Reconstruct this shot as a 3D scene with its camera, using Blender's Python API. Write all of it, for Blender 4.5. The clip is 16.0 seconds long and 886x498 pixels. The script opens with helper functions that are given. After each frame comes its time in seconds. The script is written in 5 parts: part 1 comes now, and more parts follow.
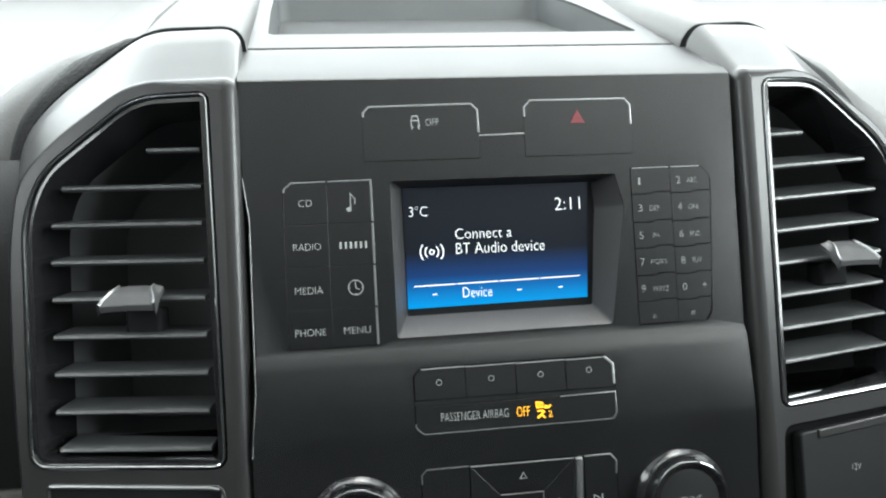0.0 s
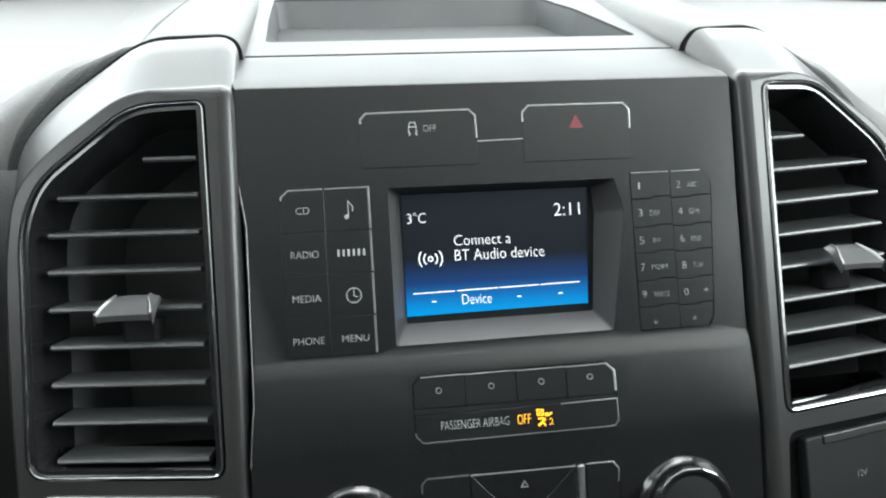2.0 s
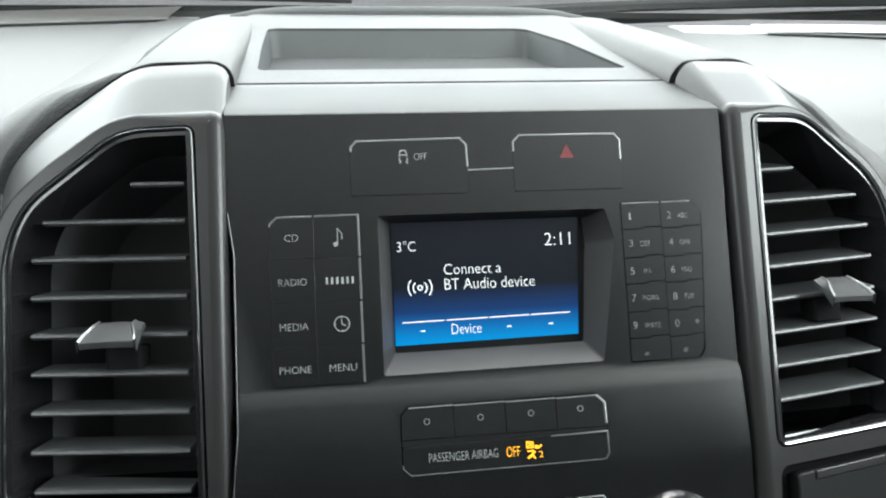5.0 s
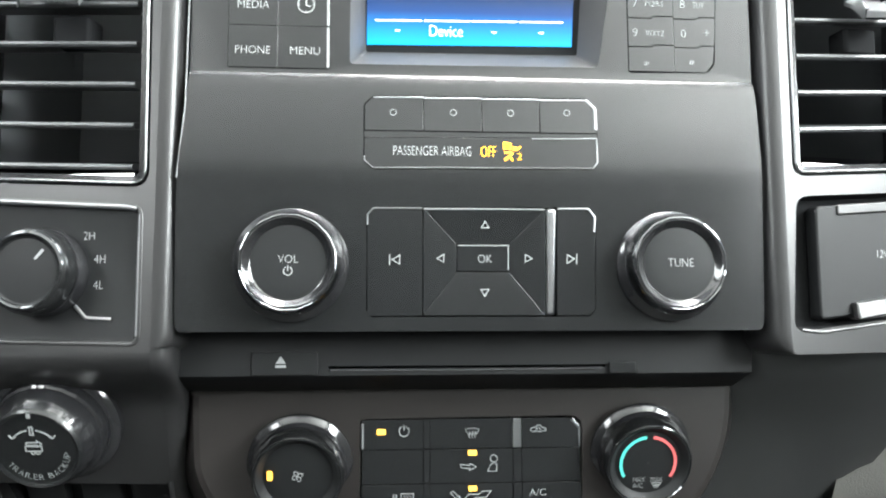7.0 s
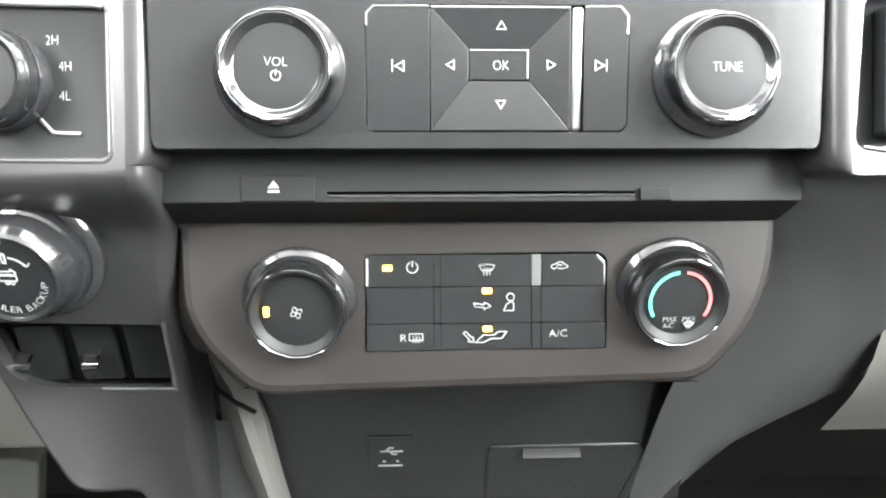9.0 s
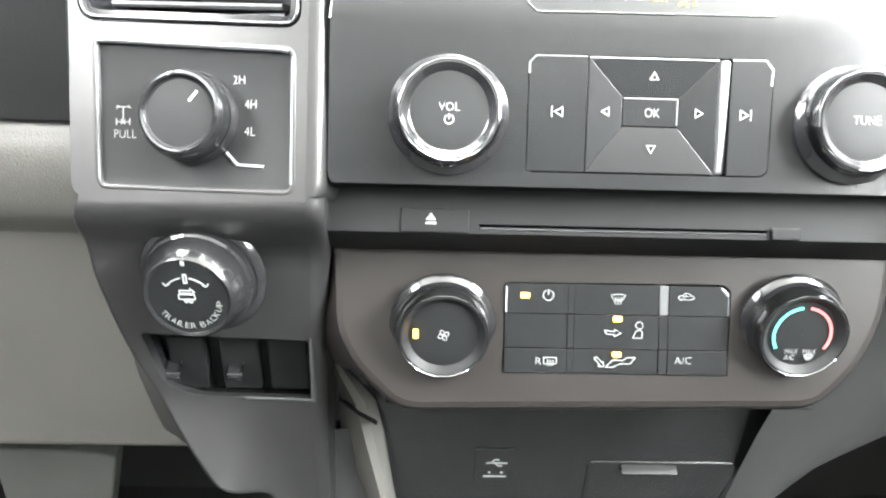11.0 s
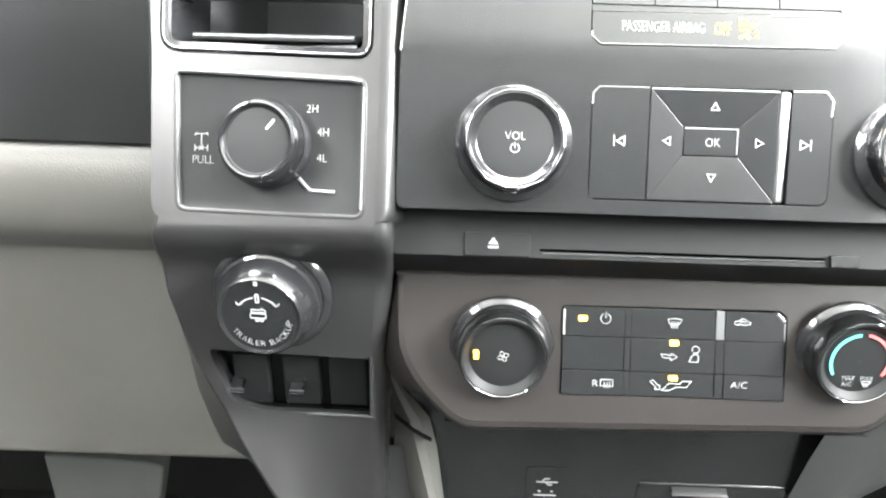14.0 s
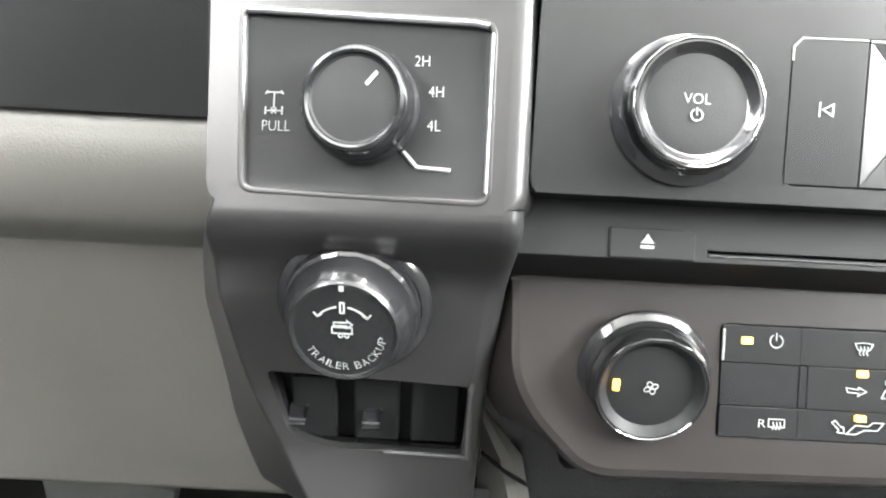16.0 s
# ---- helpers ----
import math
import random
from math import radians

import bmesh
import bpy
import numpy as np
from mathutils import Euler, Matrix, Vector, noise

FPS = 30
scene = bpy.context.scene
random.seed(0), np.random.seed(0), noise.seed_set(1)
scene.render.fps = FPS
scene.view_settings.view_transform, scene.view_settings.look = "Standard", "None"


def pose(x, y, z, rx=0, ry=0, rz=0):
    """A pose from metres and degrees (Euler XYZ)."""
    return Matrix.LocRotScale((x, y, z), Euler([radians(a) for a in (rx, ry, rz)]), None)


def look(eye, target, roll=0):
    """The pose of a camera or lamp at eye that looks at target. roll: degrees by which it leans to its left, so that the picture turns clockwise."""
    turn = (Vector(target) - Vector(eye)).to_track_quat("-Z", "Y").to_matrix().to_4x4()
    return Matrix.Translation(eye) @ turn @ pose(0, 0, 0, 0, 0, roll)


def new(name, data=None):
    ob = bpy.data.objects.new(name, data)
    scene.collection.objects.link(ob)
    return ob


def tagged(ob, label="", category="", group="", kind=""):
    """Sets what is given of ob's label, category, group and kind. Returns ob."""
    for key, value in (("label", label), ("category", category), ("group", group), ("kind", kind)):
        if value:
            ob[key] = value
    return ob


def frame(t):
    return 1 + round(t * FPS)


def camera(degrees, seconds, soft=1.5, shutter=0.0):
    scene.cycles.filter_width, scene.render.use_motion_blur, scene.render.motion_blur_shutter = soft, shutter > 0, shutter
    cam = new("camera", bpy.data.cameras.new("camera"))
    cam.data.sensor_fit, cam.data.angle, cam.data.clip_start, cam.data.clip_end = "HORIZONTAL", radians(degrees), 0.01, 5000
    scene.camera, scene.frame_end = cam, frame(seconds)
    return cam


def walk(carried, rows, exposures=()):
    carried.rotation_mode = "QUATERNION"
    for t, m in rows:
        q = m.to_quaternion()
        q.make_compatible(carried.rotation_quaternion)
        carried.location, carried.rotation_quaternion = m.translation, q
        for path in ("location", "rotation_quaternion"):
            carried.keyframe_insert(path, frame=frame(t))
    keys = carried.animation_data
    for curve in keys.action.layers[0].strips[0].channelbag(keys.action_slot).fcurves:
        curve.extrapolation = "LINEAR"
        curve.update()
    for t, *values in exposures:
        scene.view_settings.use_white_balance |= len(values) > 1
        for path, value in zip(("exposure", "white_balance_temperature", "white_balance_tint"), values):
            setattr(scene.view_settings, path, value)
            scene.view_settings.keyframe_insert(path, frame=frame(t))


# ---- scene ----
cam = camera(60.0, 16.0, soft=2.1, shutter=0.0)

# The dashboard's own axes: x to the passenger's side, y into the dashboard, z up along the leaning fascia.
LEAN = 26.0
HEIGHT = 0.75
TRUCK = pose(0, 0, HEIGHT, -LEAN, 0, 0)
# level axes with the same origin
CAB = pose(0, 0, HEIGHT)
# seconds, eye in the dashboard's axes, yaw, pitch and roll in degrees
PATH = [
    (0, -0.08129, -0.36859, -0.00275, -7.515, 2.330, -3.022),
    (0.5, -0.07942, -0.37058, -0.00328, -7.470, 2.565, -3.030),
    (1, -0.08074, -0.37131, -0.00275, -7.471, 2.549, -2.881),
    (1.5, -0.07991, -0.37150, -0.00342, -7.339, 2.696, -2.897),
    (2, -0.07826, -0.36626, -0.00278, -7.229, 2.853, -3.472),
    (2.5, -0.07703, -0.36680, -0.00043, -7.509, 3.493, -4.468),
    (3, -0.07683, -0.36659, 0.00026, -7.533, 5.056, -4.823),
    (3.2, -0.07524, -0.36692, -0.00017, -7.406, 5.352, -5.037),
    (5.3, -0.07770, -0.36204, -0.00636, -8.142, 4.995, -2.600),
    (5.5, -0.07203, -0.36345, -0.01647, -8.121, 4.091, -2.354),
    (6, -0.05019, -0.36374, -0.05051, -7.976, 5.108, -2.327),
    (6.5, -0.03805, -0.34369, -0.10409, -5.566, 5.503, -1.479),
    (7, -0.04202, -0.31890, -0.13929, -4.415, 5.542, -0.178),
    (7.5, -0.04132, -0.30068, -0.15639, -4.479, 5.632, 0.167),
    (8, -0.03694, -0.28535, -0.16972, -3.791, 0.237, -0.094),
    (8.2, -0.03501, -0.28287, -0.17113, -3.257, -1.638, -0.276),
    (10.3, -0.04296, -0.28236, -0.17283, -2.542, -1.007, -0.118),
    (10.5, -0.05988, -0.28747, -0.16739, -2.638, -1.143, 0.288),
    (11, -0.08990, -0.30148, -0.15994, -1.730, -1.453, 1.299),
    (11.5, -0.10165, -0.30661, -0.15747, -1.609, -1.290, 1.504),
    (12, -0.10179, -0.30767, -0.15600, -0.469, -1.147, 1.597),
    (12.5, -0.10164, -0.30808, -0.15574, -0.293, -0.959, 1.627),
    (13, -0.10225, -0.30921, -0.15591, -0.140, -0.729, 1.756),
    (13.5, -0.10348, -0.31034, -0.15539, 0.276, -0.756, 1.846),
    (14, -0.10405, -0.31083, -0.15609, 0.495, -0.483, 1.913),
    (14.5, -0.10535, -0.30993, -0.15672, 0.402, -0.275, 1.996),
    (15, -0.11257, -0.29523, -0.16378, 0.663, -0.193, 2.166),
    (15.5, -0.13816, -0.26168, -0.16382, 0.100, 0.201, 2.480),
    (16, -0.15178, -0.23716, -0.16281, 0.151, 0.306, 2.997),
]


def aim(x, y, z, yaw, pitch, roll):
    a, b = radians(yaw), radians(pitch)
    ahead = Vector((-math.sin(a) * math.cos(b), math.cos(a) * math.cos(b), math.sin(b)))
    return TRUCK @ look((x, y, z), Vector((x, y, z)) + ahead, roll)


EXPOSURES = [(0.0, 0.50, 6250, 5), (1.5, 0.50, 6250, 5), (2.5, 0.27, 6250, 5), (3.0, 0.10, 6250, 5), (5.5, 0.42, 6250, 5), (6.0, 0.80, 6250, 5), (6.5, 1.28, 6250, 6), (7.0, 1.95, 6300, 7), (8.0, 3.0, 6500, 10), (10.5, 3.54, 6500, 10), (15.0, 3.48, 6500, 10), (16.0, 3.32, 6550, 11)]
walk(cam, [(t, aim(*row)) for t, *row in PATH], EXPOSURES)

# ---- light ----
world = bpy.data.worlds.new("sky")
scene.world = world
world.use_nodes = True
wn, wl = world.node_tree.nodes, world.node_tree.links
sky = wn.new("ShaderNodeTexSky")
sky.sky_type, sky.sun_disc = "NISHITA", False
sky.sun_elevation, sky.sun_rotation = radians(40), radians(200)
sky.air_density, sky.dust_density = 1.0, 4.0
grey = wn.new("ShaderNodeHueSaturation")
grey.inputs["Saturation"].default_value = 0.25
wl.new(sky.outputs[0], grey.inputs["Color"])
wl.new(grey.outputs[0], wn["Background"].inputs[0])
wn["Background"].inputs[1].default_value = 0.15

sun = new("sun", bpy.data.lights.new("sun", "SUN"))
sun.data.energy, sun.data.angle, sun.data.color = 1.4, radians(25), (1.0, 0.97, 0.93)
sun.matrix_world = look((1.0, 1.6, 6.0), (0, 0, HEIGHT))


def window_light(name, eye, target, width, height, energy):
    lamp = new(name, bpy.data.lights.new(name, "AREA"))
    lamp.data.shape, lamp.data.size, lamp.data.size_y = "RECTANGLE", width, height
    lamp.data.energy, lamp.data.color = energy, (0.97, 1.0, 0.985)
    lamp.matrix_world = look(eye, target)
    return lamp


window_light("windscreen_daylight", (0, 0.41, 1.25), (0, -0.35, 0.76), 1.45, 0.80, 18.0)
window_light("driver_window_daylight", (-0.80, -0.45, 1.275), (0.3, -0.55, 1.44), 0.8, 0.34, 4.0)
window_light("passenger_window_daylight", (0.80, -0.45, 1.22), (-0.3, -0.55, 1.42), 0.8, 0.42, 17.0)


# ---- materials ----
def material(name, colour, rough=0.5, metal=0.0, grain=900.0, bump=0.15, blotch=14.0, vary=0.25, coat=0.0, rough_vary=0.08, specular=0.5):
    """Moulded or painted surface: fine grain in relief, a soft blotchy change of tone and of gloss."""
    m = bpy.data.materials.new(name)
    m.use_nodes = True
    n, l = m.node_tree.nodes, m.node_tree.links
    s = n["Principled BSDF"]
    s.inputs["Metallic"].default_value = metal
    s.inputs["Coat Weight"].default_value = coat
    s.inputs["Specular IOR Level"].default_value = specular
    where = n.new("ShaderNodeTexCoord")
    big = n.new("ShaderNodeTexNoise")
    big.inputs["Scale"].default_value, big.inputs["Detail"].default_value = blotch, 5
    fine = n.new("ShaderNodeTexNoise")
    fine.inputs["Scale"].default_value, fine.inputs["Detail"].default_value = grain, 2
    l.new(where.outputs["Object"], big.inputs["Vector"])
    l.new(where.outputs["Object"], fine.inputs["Vector"])
    ramp = n.new("ShaderNodeMix")
    ramp.data_type = "RGBA"
    ramp.inputs["A"].default_value = (*[c * (1 - vary) for c in colour], 1)
    ramp.inputs["B"].default_value = (*[min(1, c * (1 + vary)) for c in colour], 1)
    l.new(big.outputs[0], ramp.inputs["Factor"])
    l.new(ramp.outputs["Result"], s.inputs["Base Color"])
    gloss = n.new("ShaderNodeMapRange")
    gloss.inputs["To Min"].default_value = max(0.02, rough - rough_vary)
    gloss.inputs["To Max"].default_value = min(1, rough + rough_vary)
    l.new(big.outputs[0], gloss.inputs["Value"])
    l.new(gloss.outputs[0], s.inputs["Roughness"])
    if bump:
        b = n.new("ShaderNodeBump")
        b.inputs["Strength"].default_value, b.inputs["Distance"].default_value = bump, 0.0006
        l.new(fine.outputs[0], b.inputs["Height"])
        l.new(b.outputs[0], s.inputs["Normal"])
    return m


def glowing(name, colour, strength):
    m = bpy.data.materials.new(name)
    m.use_nodes = True
    s = m.node_tree.nodes["Principled BSDF"]
    s.inputs["Base Color"].default_value = (*[c * 0.3 for c in colour], 1)
    s.inputs["Emission Color"].default_value = (*colour, 1)
    s.inputs["Emission Strength"].default_value = strength
    return m


BLACK = material("black_fascia_plastic", (0.0085, 0.009, 0.0095), 0.23, grain=2200, bump=0.10, rough_vary=0.03, specular=0.56)
WARM = material("warm_black_plastic", (0.0145, 0.0126, 0.0119), 0.34, grain=2200, bump=0.10, specular=0.42)
KEY = material("black_key_plastic", (0.0085, 0.009, 0.0095), 0.24, grain=2600, bump=0.0, rough_vary=0.015, specular=0.58)
PILLAR = material("charcoal_trim_paint", (0.0195, 0.0193, 0.0197), 0.32, metal=0.0, grain=2400, bump=0.06, rough_vary=0.04, specular=0.43)
DASHLOW = material("dark_lower_dash", (0.020, 0.021, 0.022), 0.55, grain=800, bump=0.3, blotch=6, specular=0.35)
PAD = material("soft_dash_pad", (0.099, 0.100, 0.099), 0.55, grain=700, bump=0.5, blotch=5)
LOWER = material("grey_lower_trim", (0.102, 0.100, 0.093), 0.5, grain=900, bump=0.35, blotch=6)
# Cowl grey lifted well above black plastic to stand in for outdoor brightness.
COWL = material("brightened_cowl_plastic", (0.20, 0.205, 0.20), 0.7, grain=300, bump=0.4, blotch=9)
WIPER = material("dull_wiper_paint", (0.085, 0.092, 0.09), 0.55, grain=600, bump=0.2, blotch=12)
HUMP = material("smooth_hump_skin", (0.066, 0.066, 0.065), 0.50, grain=1200, bump=0.25, blotch=6, specular=0.25)
RIM = material("charcoal_tray_rim", (0.026, 0.0258, 0.0263), 0.43, grain=2000, bump=0.08, blotch=10, specular=0.24)
TRAYWALL = material("grey_tray_plastic", (0.062, 0.066, 0.068), 0.5, grain=1200, bump=0.15, blotch=10)
FUNNEL = material("dark_funnel_plastic", (0.034, 0.034, 0.035), 0.40, grain=2600, bump=0.05, specular=0.42)
PAPER = material("white_paper", (0.78, 0.79, 0.78), 0.85, grain=200, bump=0.2, blotch=8, vary=0.05)
# Grained pad skin, coloured near black to hold the hump side's shade.
SHOULDER = material("shade_dark_pad_grain", (0.012, 0.0125, 0.013), 0.6, grain=420, bump=0.9, blotch=8, specular=0.2)
LOWDARK = material("dark_lower_trim", (0.036, 0.0367, 0.0372), 0.36, grain=1600, bump=0.1, rough_vary=0.05)
PLATE = material("matte_black_switch_plate", (0.010, 0.0105, 0.011), 0.5, grain=2200, bump=0.12, specular=0.22)
SLAT = material("black_slat_plastic", (0.048, 0.050, 0.052), 0.30, grain=2200, bump=0.05)
# Duct grey raised far above dark plastic to imitate haze inside the vents.
DUCT = material("haze_lifted_duct_plastic", (0.130, 0.135, 0.139), 0.7, bump=0.0, specular=0.3)
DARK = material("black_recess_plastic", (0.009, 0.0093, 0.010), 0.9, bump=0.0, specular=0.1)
BEZEL = material("grey_bezel_plastic", (0.055, 0.055, 0.057), 0.5, grain=2600, bump=0.05, specular=0.25)
STEEL = material("dull_steel_paint", (0.14, 0.143, 0.146), 0.36, metal=0.7, grain=3000, bump=0.05)
RUBBER = material("grey_rubber_mat", (0.024, 0.026, 0.0275), 0.8, grain=500, bump=0.6)
CHROME = material("bright_chrome", (0.55, 0.56, 0.57), 0.12, metal=1.0, bump=0.0, blotch=60, vary=0.05, rough_vary=0.05)
SMOKE = material("smoked_chrome", (0.21, 0.215, 0.22), 0.10, metal=1.0, bump=0.0, blotch=60, vary=0.06, rough_vary=0.05)
DIM = material("dark_glossy_chrome", (0.085, 0.087, 0.09), 0.13, metal=0.9, bump=0.0, blotch=60, vary=0.06, rough_vary=0.04)
DUSK = material("dusky_chrome", (0.13, 0.132, 0.136), 0.11, metal=0.95, bump=0.0, blotch=60, vary=0.06, rough_vary=0.04)
SATIN = material("satin_silver_paint", (0.29, 0.295, 0.30), 0.34, metal=0.85, grain=3000, bump=0.05)
GLOSS = material("piano_black", (0.012, 0.012, 0.013), 0.16, bump=0.0, coat=0.5, blotch=80)
WHITE = material("white_print", (0.27, 0.28, 0.28), 0.5, bump=0.0, blotch=300, vary=0.15)
FAINT = material("grey_print", (0.19, 0.20, 0.20), 0.5, bump=0.0, blotch=300, vary=0.15)
RED = material("red_print", (0.15, 0.02, 0.025), 0.5, bump=0.0, blotch=300)
TEAL = material("teal_print", (0.10, 0.60, 0.52), 0.5, bump=0.0, blotch=300, vary=0.1)
PINK = material("coral_print", (0.70, 0.14, 0.14), 0.5, bump=0.0, blotch=300, vary=0.1)
CARPET = material("dark_floor_carpet", (0.03, 0.031, 0.03), 0.95, grain=400, bump=1.0, blotch=20)
HEADLINER = material("pale_headliner", (0.74, 0.73, 0.71), 0.95, grain=800, bump=0.4)
PAINT = material("white_truck_paint", (0.62, 0.63, 0.64), 0.3, bump=0.0, coat=0.6, blotch=3, vary=0.06)
GROUND = material("pale_wet_ground", (0.30, 0.30, 0.30), 0.8, grain=30, bump=0.3, blotch=0.4)
AMBER = glowing("amber_indicator", (1.0, 0.44, 0.01), 1.6)
LAMP = glowing("warm_indicator_lamp", (1.0, 0.52, 0.06), 0.9)
GLYPH = glowing("display_white", (0.95, 0.98, 1.0), 0.9)

GLASS = bpy.data.materials.new("window_glass")
GLASS.use_nodes = True
_g = GLASS.node_tree.nodes["Principled BSDF"]
_g.inputs["Transmission Weight"].default_value, _g.inputs["Roughness"].default_value, _g.inputs["IOR"].default_value = 1.0, 0.0, 1.45

SCREEN = bpy.data.materials.new("lit_display")
SCREEN.use_nodes = True
_n, _l = SCREEN.node_tree.nodes, SCREEN.node_tree.links
_s = _n["Principled BSDF"]
_s.inputs["Base Color"].default_value, _s.inputs["Roughness"].default_value = (0.006, 0.007, 0.009, 1), 0.22
_s.inputs["Specular IOR Level"].default_value = 0.25
_c, _x, _r = _n.new("ShaderNodeTexCoord"), _n.new("ShaderNodeSeparateXYZ"), _n.new("ShaderNodeValToRGB")
_l.new(_c.outputs["Generated"], _x.inputs[0])
_l.new(_x.outputs["Z"], _r.inputs[0])
_l.new(_r.outputs[0], _s.inputs["Emission Color"])
_s.inputs["Emission Strength"].default_value = 0.75
_r.color_ramp.elements[0].position, _r.color_ramp.elements[0].color = 0.0, (0.002, 0.36, 0.86, 1)
_r.color_ramp.elements[1].position, _r.color_ramp.elements[1].color = 0.46, (0.004, 0.006, 0.011, 1)
_e = _r.color_ramp.elements.new(0.14)
_e.color = (0.003, 0.17, 0.52, 1)
_e = _r.color_ramp.elements.new(0.26)
_e.color = (0.005, 0.045, 0.18, 1)


# ---- building blocks ----
def part(name, bm, mat, parent=None, label="", smooth=True, bevel=0.0, segments=2):
    """Links a bmesh as one mesh object, under a thing or a part."""
    me = bpy.data.meshes.new(name)
    bmesh.ops.recalc_face_normals(bm, faces=bm.faces)
    bm.to_mesh(me)
    bm.free()
    me.materials.append(mat)
    if smooth:
        me.polygons.foreach_set("use_smooth", [True] * len(me.polygons))
        me.set_sharp_from_angle(angle=radians(32))
    ob = new(name, me)
    ob.parent = parent
    if bevel:
        mod = ob.modifiers.new("edge", "BEVEL")
        mod.width, mod.segments, mod.limit_method, mod.angle_limit = bevel, segments, "ANGLE", radians(35)
        mod.harden_normals = True
    if label:
        ob["label"] = label
    return ob


def thing(name, label, category, m, group="", kind=""):
    return tagged(new(name), label, category, group, kind) if m is None else _placed(tagged(new(name), label, category, group, kind), m)


def _placed(ob, m):
    ob.matrix_basis = m
    ob.empty_display_size = 0.02
    return ob


def fillet(points, radius, n=5):
    """A closed outline with its corners rounded."""
    out, count = [], len(points)
    for i in range(count):
        a, b, c = (Vector(points[(i + k) % count]) for k in (-1, 0, 1))
        r = radius[i] if isinstance(radius, (list, tuple)) else radius
        u, v = (a - b), (c - b)
        r = min(r, u.length * 0.49, v.length * 0.49)
        if r <= 1e-6:
            out.append(tuple(b))
            continue
        p, q = b + u.normalized() * r, b + v.normalized() * r
        for k in range(n + 1):
            t = k / n
            w = p * (1 - t) ** 2 + b * 2 * t * (1 - t) + q * t * t
            out.append((w.x, w.y))
    return out


def rect(x0, x1, z0, z1, r=0.0, n=4):
    pts = [(x0, z0), (x1, z0), (x1, z1), (x0, z1)]
    return fillet(pts, r, n) if r else pts


def grow(points, d):
    """An outline pushed outwards by d (the outline runs either way round)."""
    area = sum(a[0] * b[1] - b[0] * a[1] for a, b in zip(points, points[1:] + points[:1]))
    side, out, count = (1 if area > 0 else -1), [], len(points)
    for i in range(count):
        a, b, c = (Vector(points[(i + k) % count]) for k in (-1, 0, 1))
        e, f = b - a, c - b
        if e.length < 1e-9 or f.length < 1e-9:
            e = f = (c - a)
        ne, nf = Vector((e.y, -e.x)).normalized(), Vector((f.y, -f.x)).normalized()
        nn = (ne + nf).normalized()
        out.append(tuple(b + nn * side * d / max(0.5, nn.dot(ne))))
    return out


def plate(outline, y0, y1, holes=(), bm=None, warp=None):
    """A slab in the x-z plane from y0 (front) to y1, with holes through it."""
    bm = bm or bmesh.new()
    edges, loops = [], []
    for loop in (outline, *holes):
        vs = [bm.verts.new((x, y0, z)) for x, z in loop]
        loops.append(vs)
        edges += [bm.edges.new((vs[i], vs[(i + 1) % len(vs)])) for i in range(len(vs))]
    if holes:
        faces = [g for g in bmesh.ops.triangle_fill(bm, use_beauty=True, use_dissolve=False, edges=edges)["geom"] if isinstance(g, bmesh.types.BMFace)]
    else:
        faces = [bm.faces.new(loops[0])]
    back = {}
    for vs in loops:
        for v in vs:
            back[v] = bm.verts.new((v.co.x, y1, v.co.z))
    for fc in faces:
        bm.faces.new([back[v] for v in reversed(fc.verts[:])])
    for vs in loops:
        for i in range(len(vs)):
            a, b = vs[i], vs[(i + 1) % len(vs)]
            bm.faces.new((a, b, back[b], back[a]))
    if warp:
        for v in [*back, *back.values()]:
            v.co = warp(v.co.copy())
    return bm


def loft(loops, closed=True, cap=(False, False), bm=None):
    """Skins a row of 3D outlines that have the same count of points."""
    bm = bm or bmesh.new()
    rows = [[bm.verts.new(p) for p in loop] for loop in loops]
    n = len(rows[0])
    for a, b in zip(rows, rows[1:]):
        for i in range(n if closed else n - 1):
            j = (i + 1) % n
            bm.faces.new((a[i], a[j], b[j], b[i]))
    if cap[0]:
        bm.faces.new(rows[0])
    if cap[1]:
        bm.faces.new(rows[-1])
    return bm


def lathe(profile, x=0.0, z=0.0, n=64, bm=None, flutes=0, depth=0.0, cap=(False, False)):
    """A turned body about the y axis through (x, z): (radius, y) from back to front, with optional grip flutes."""
    loops = []
    for r, y in profile:
        loop = []
        for i in range(n):
            a = 2 * math.pi * i / n
            rr = r - (depth * (0.5 + 0.5 * math.cos(flutes * a)) if flutes and r > 0.6 * profile[0][0] else 0)
            loop.append((x + rr * math.cos(a), y, z + rr * math.sin(a)))
        loops.append(loop)
    return loft(loops, cap=cap, bm=bm)


def box(x0, x1, y0, y1, z0, z1, bm=None):
    return plate(rect(x0, x1, z0, z1), y0, y1, bm=bm)


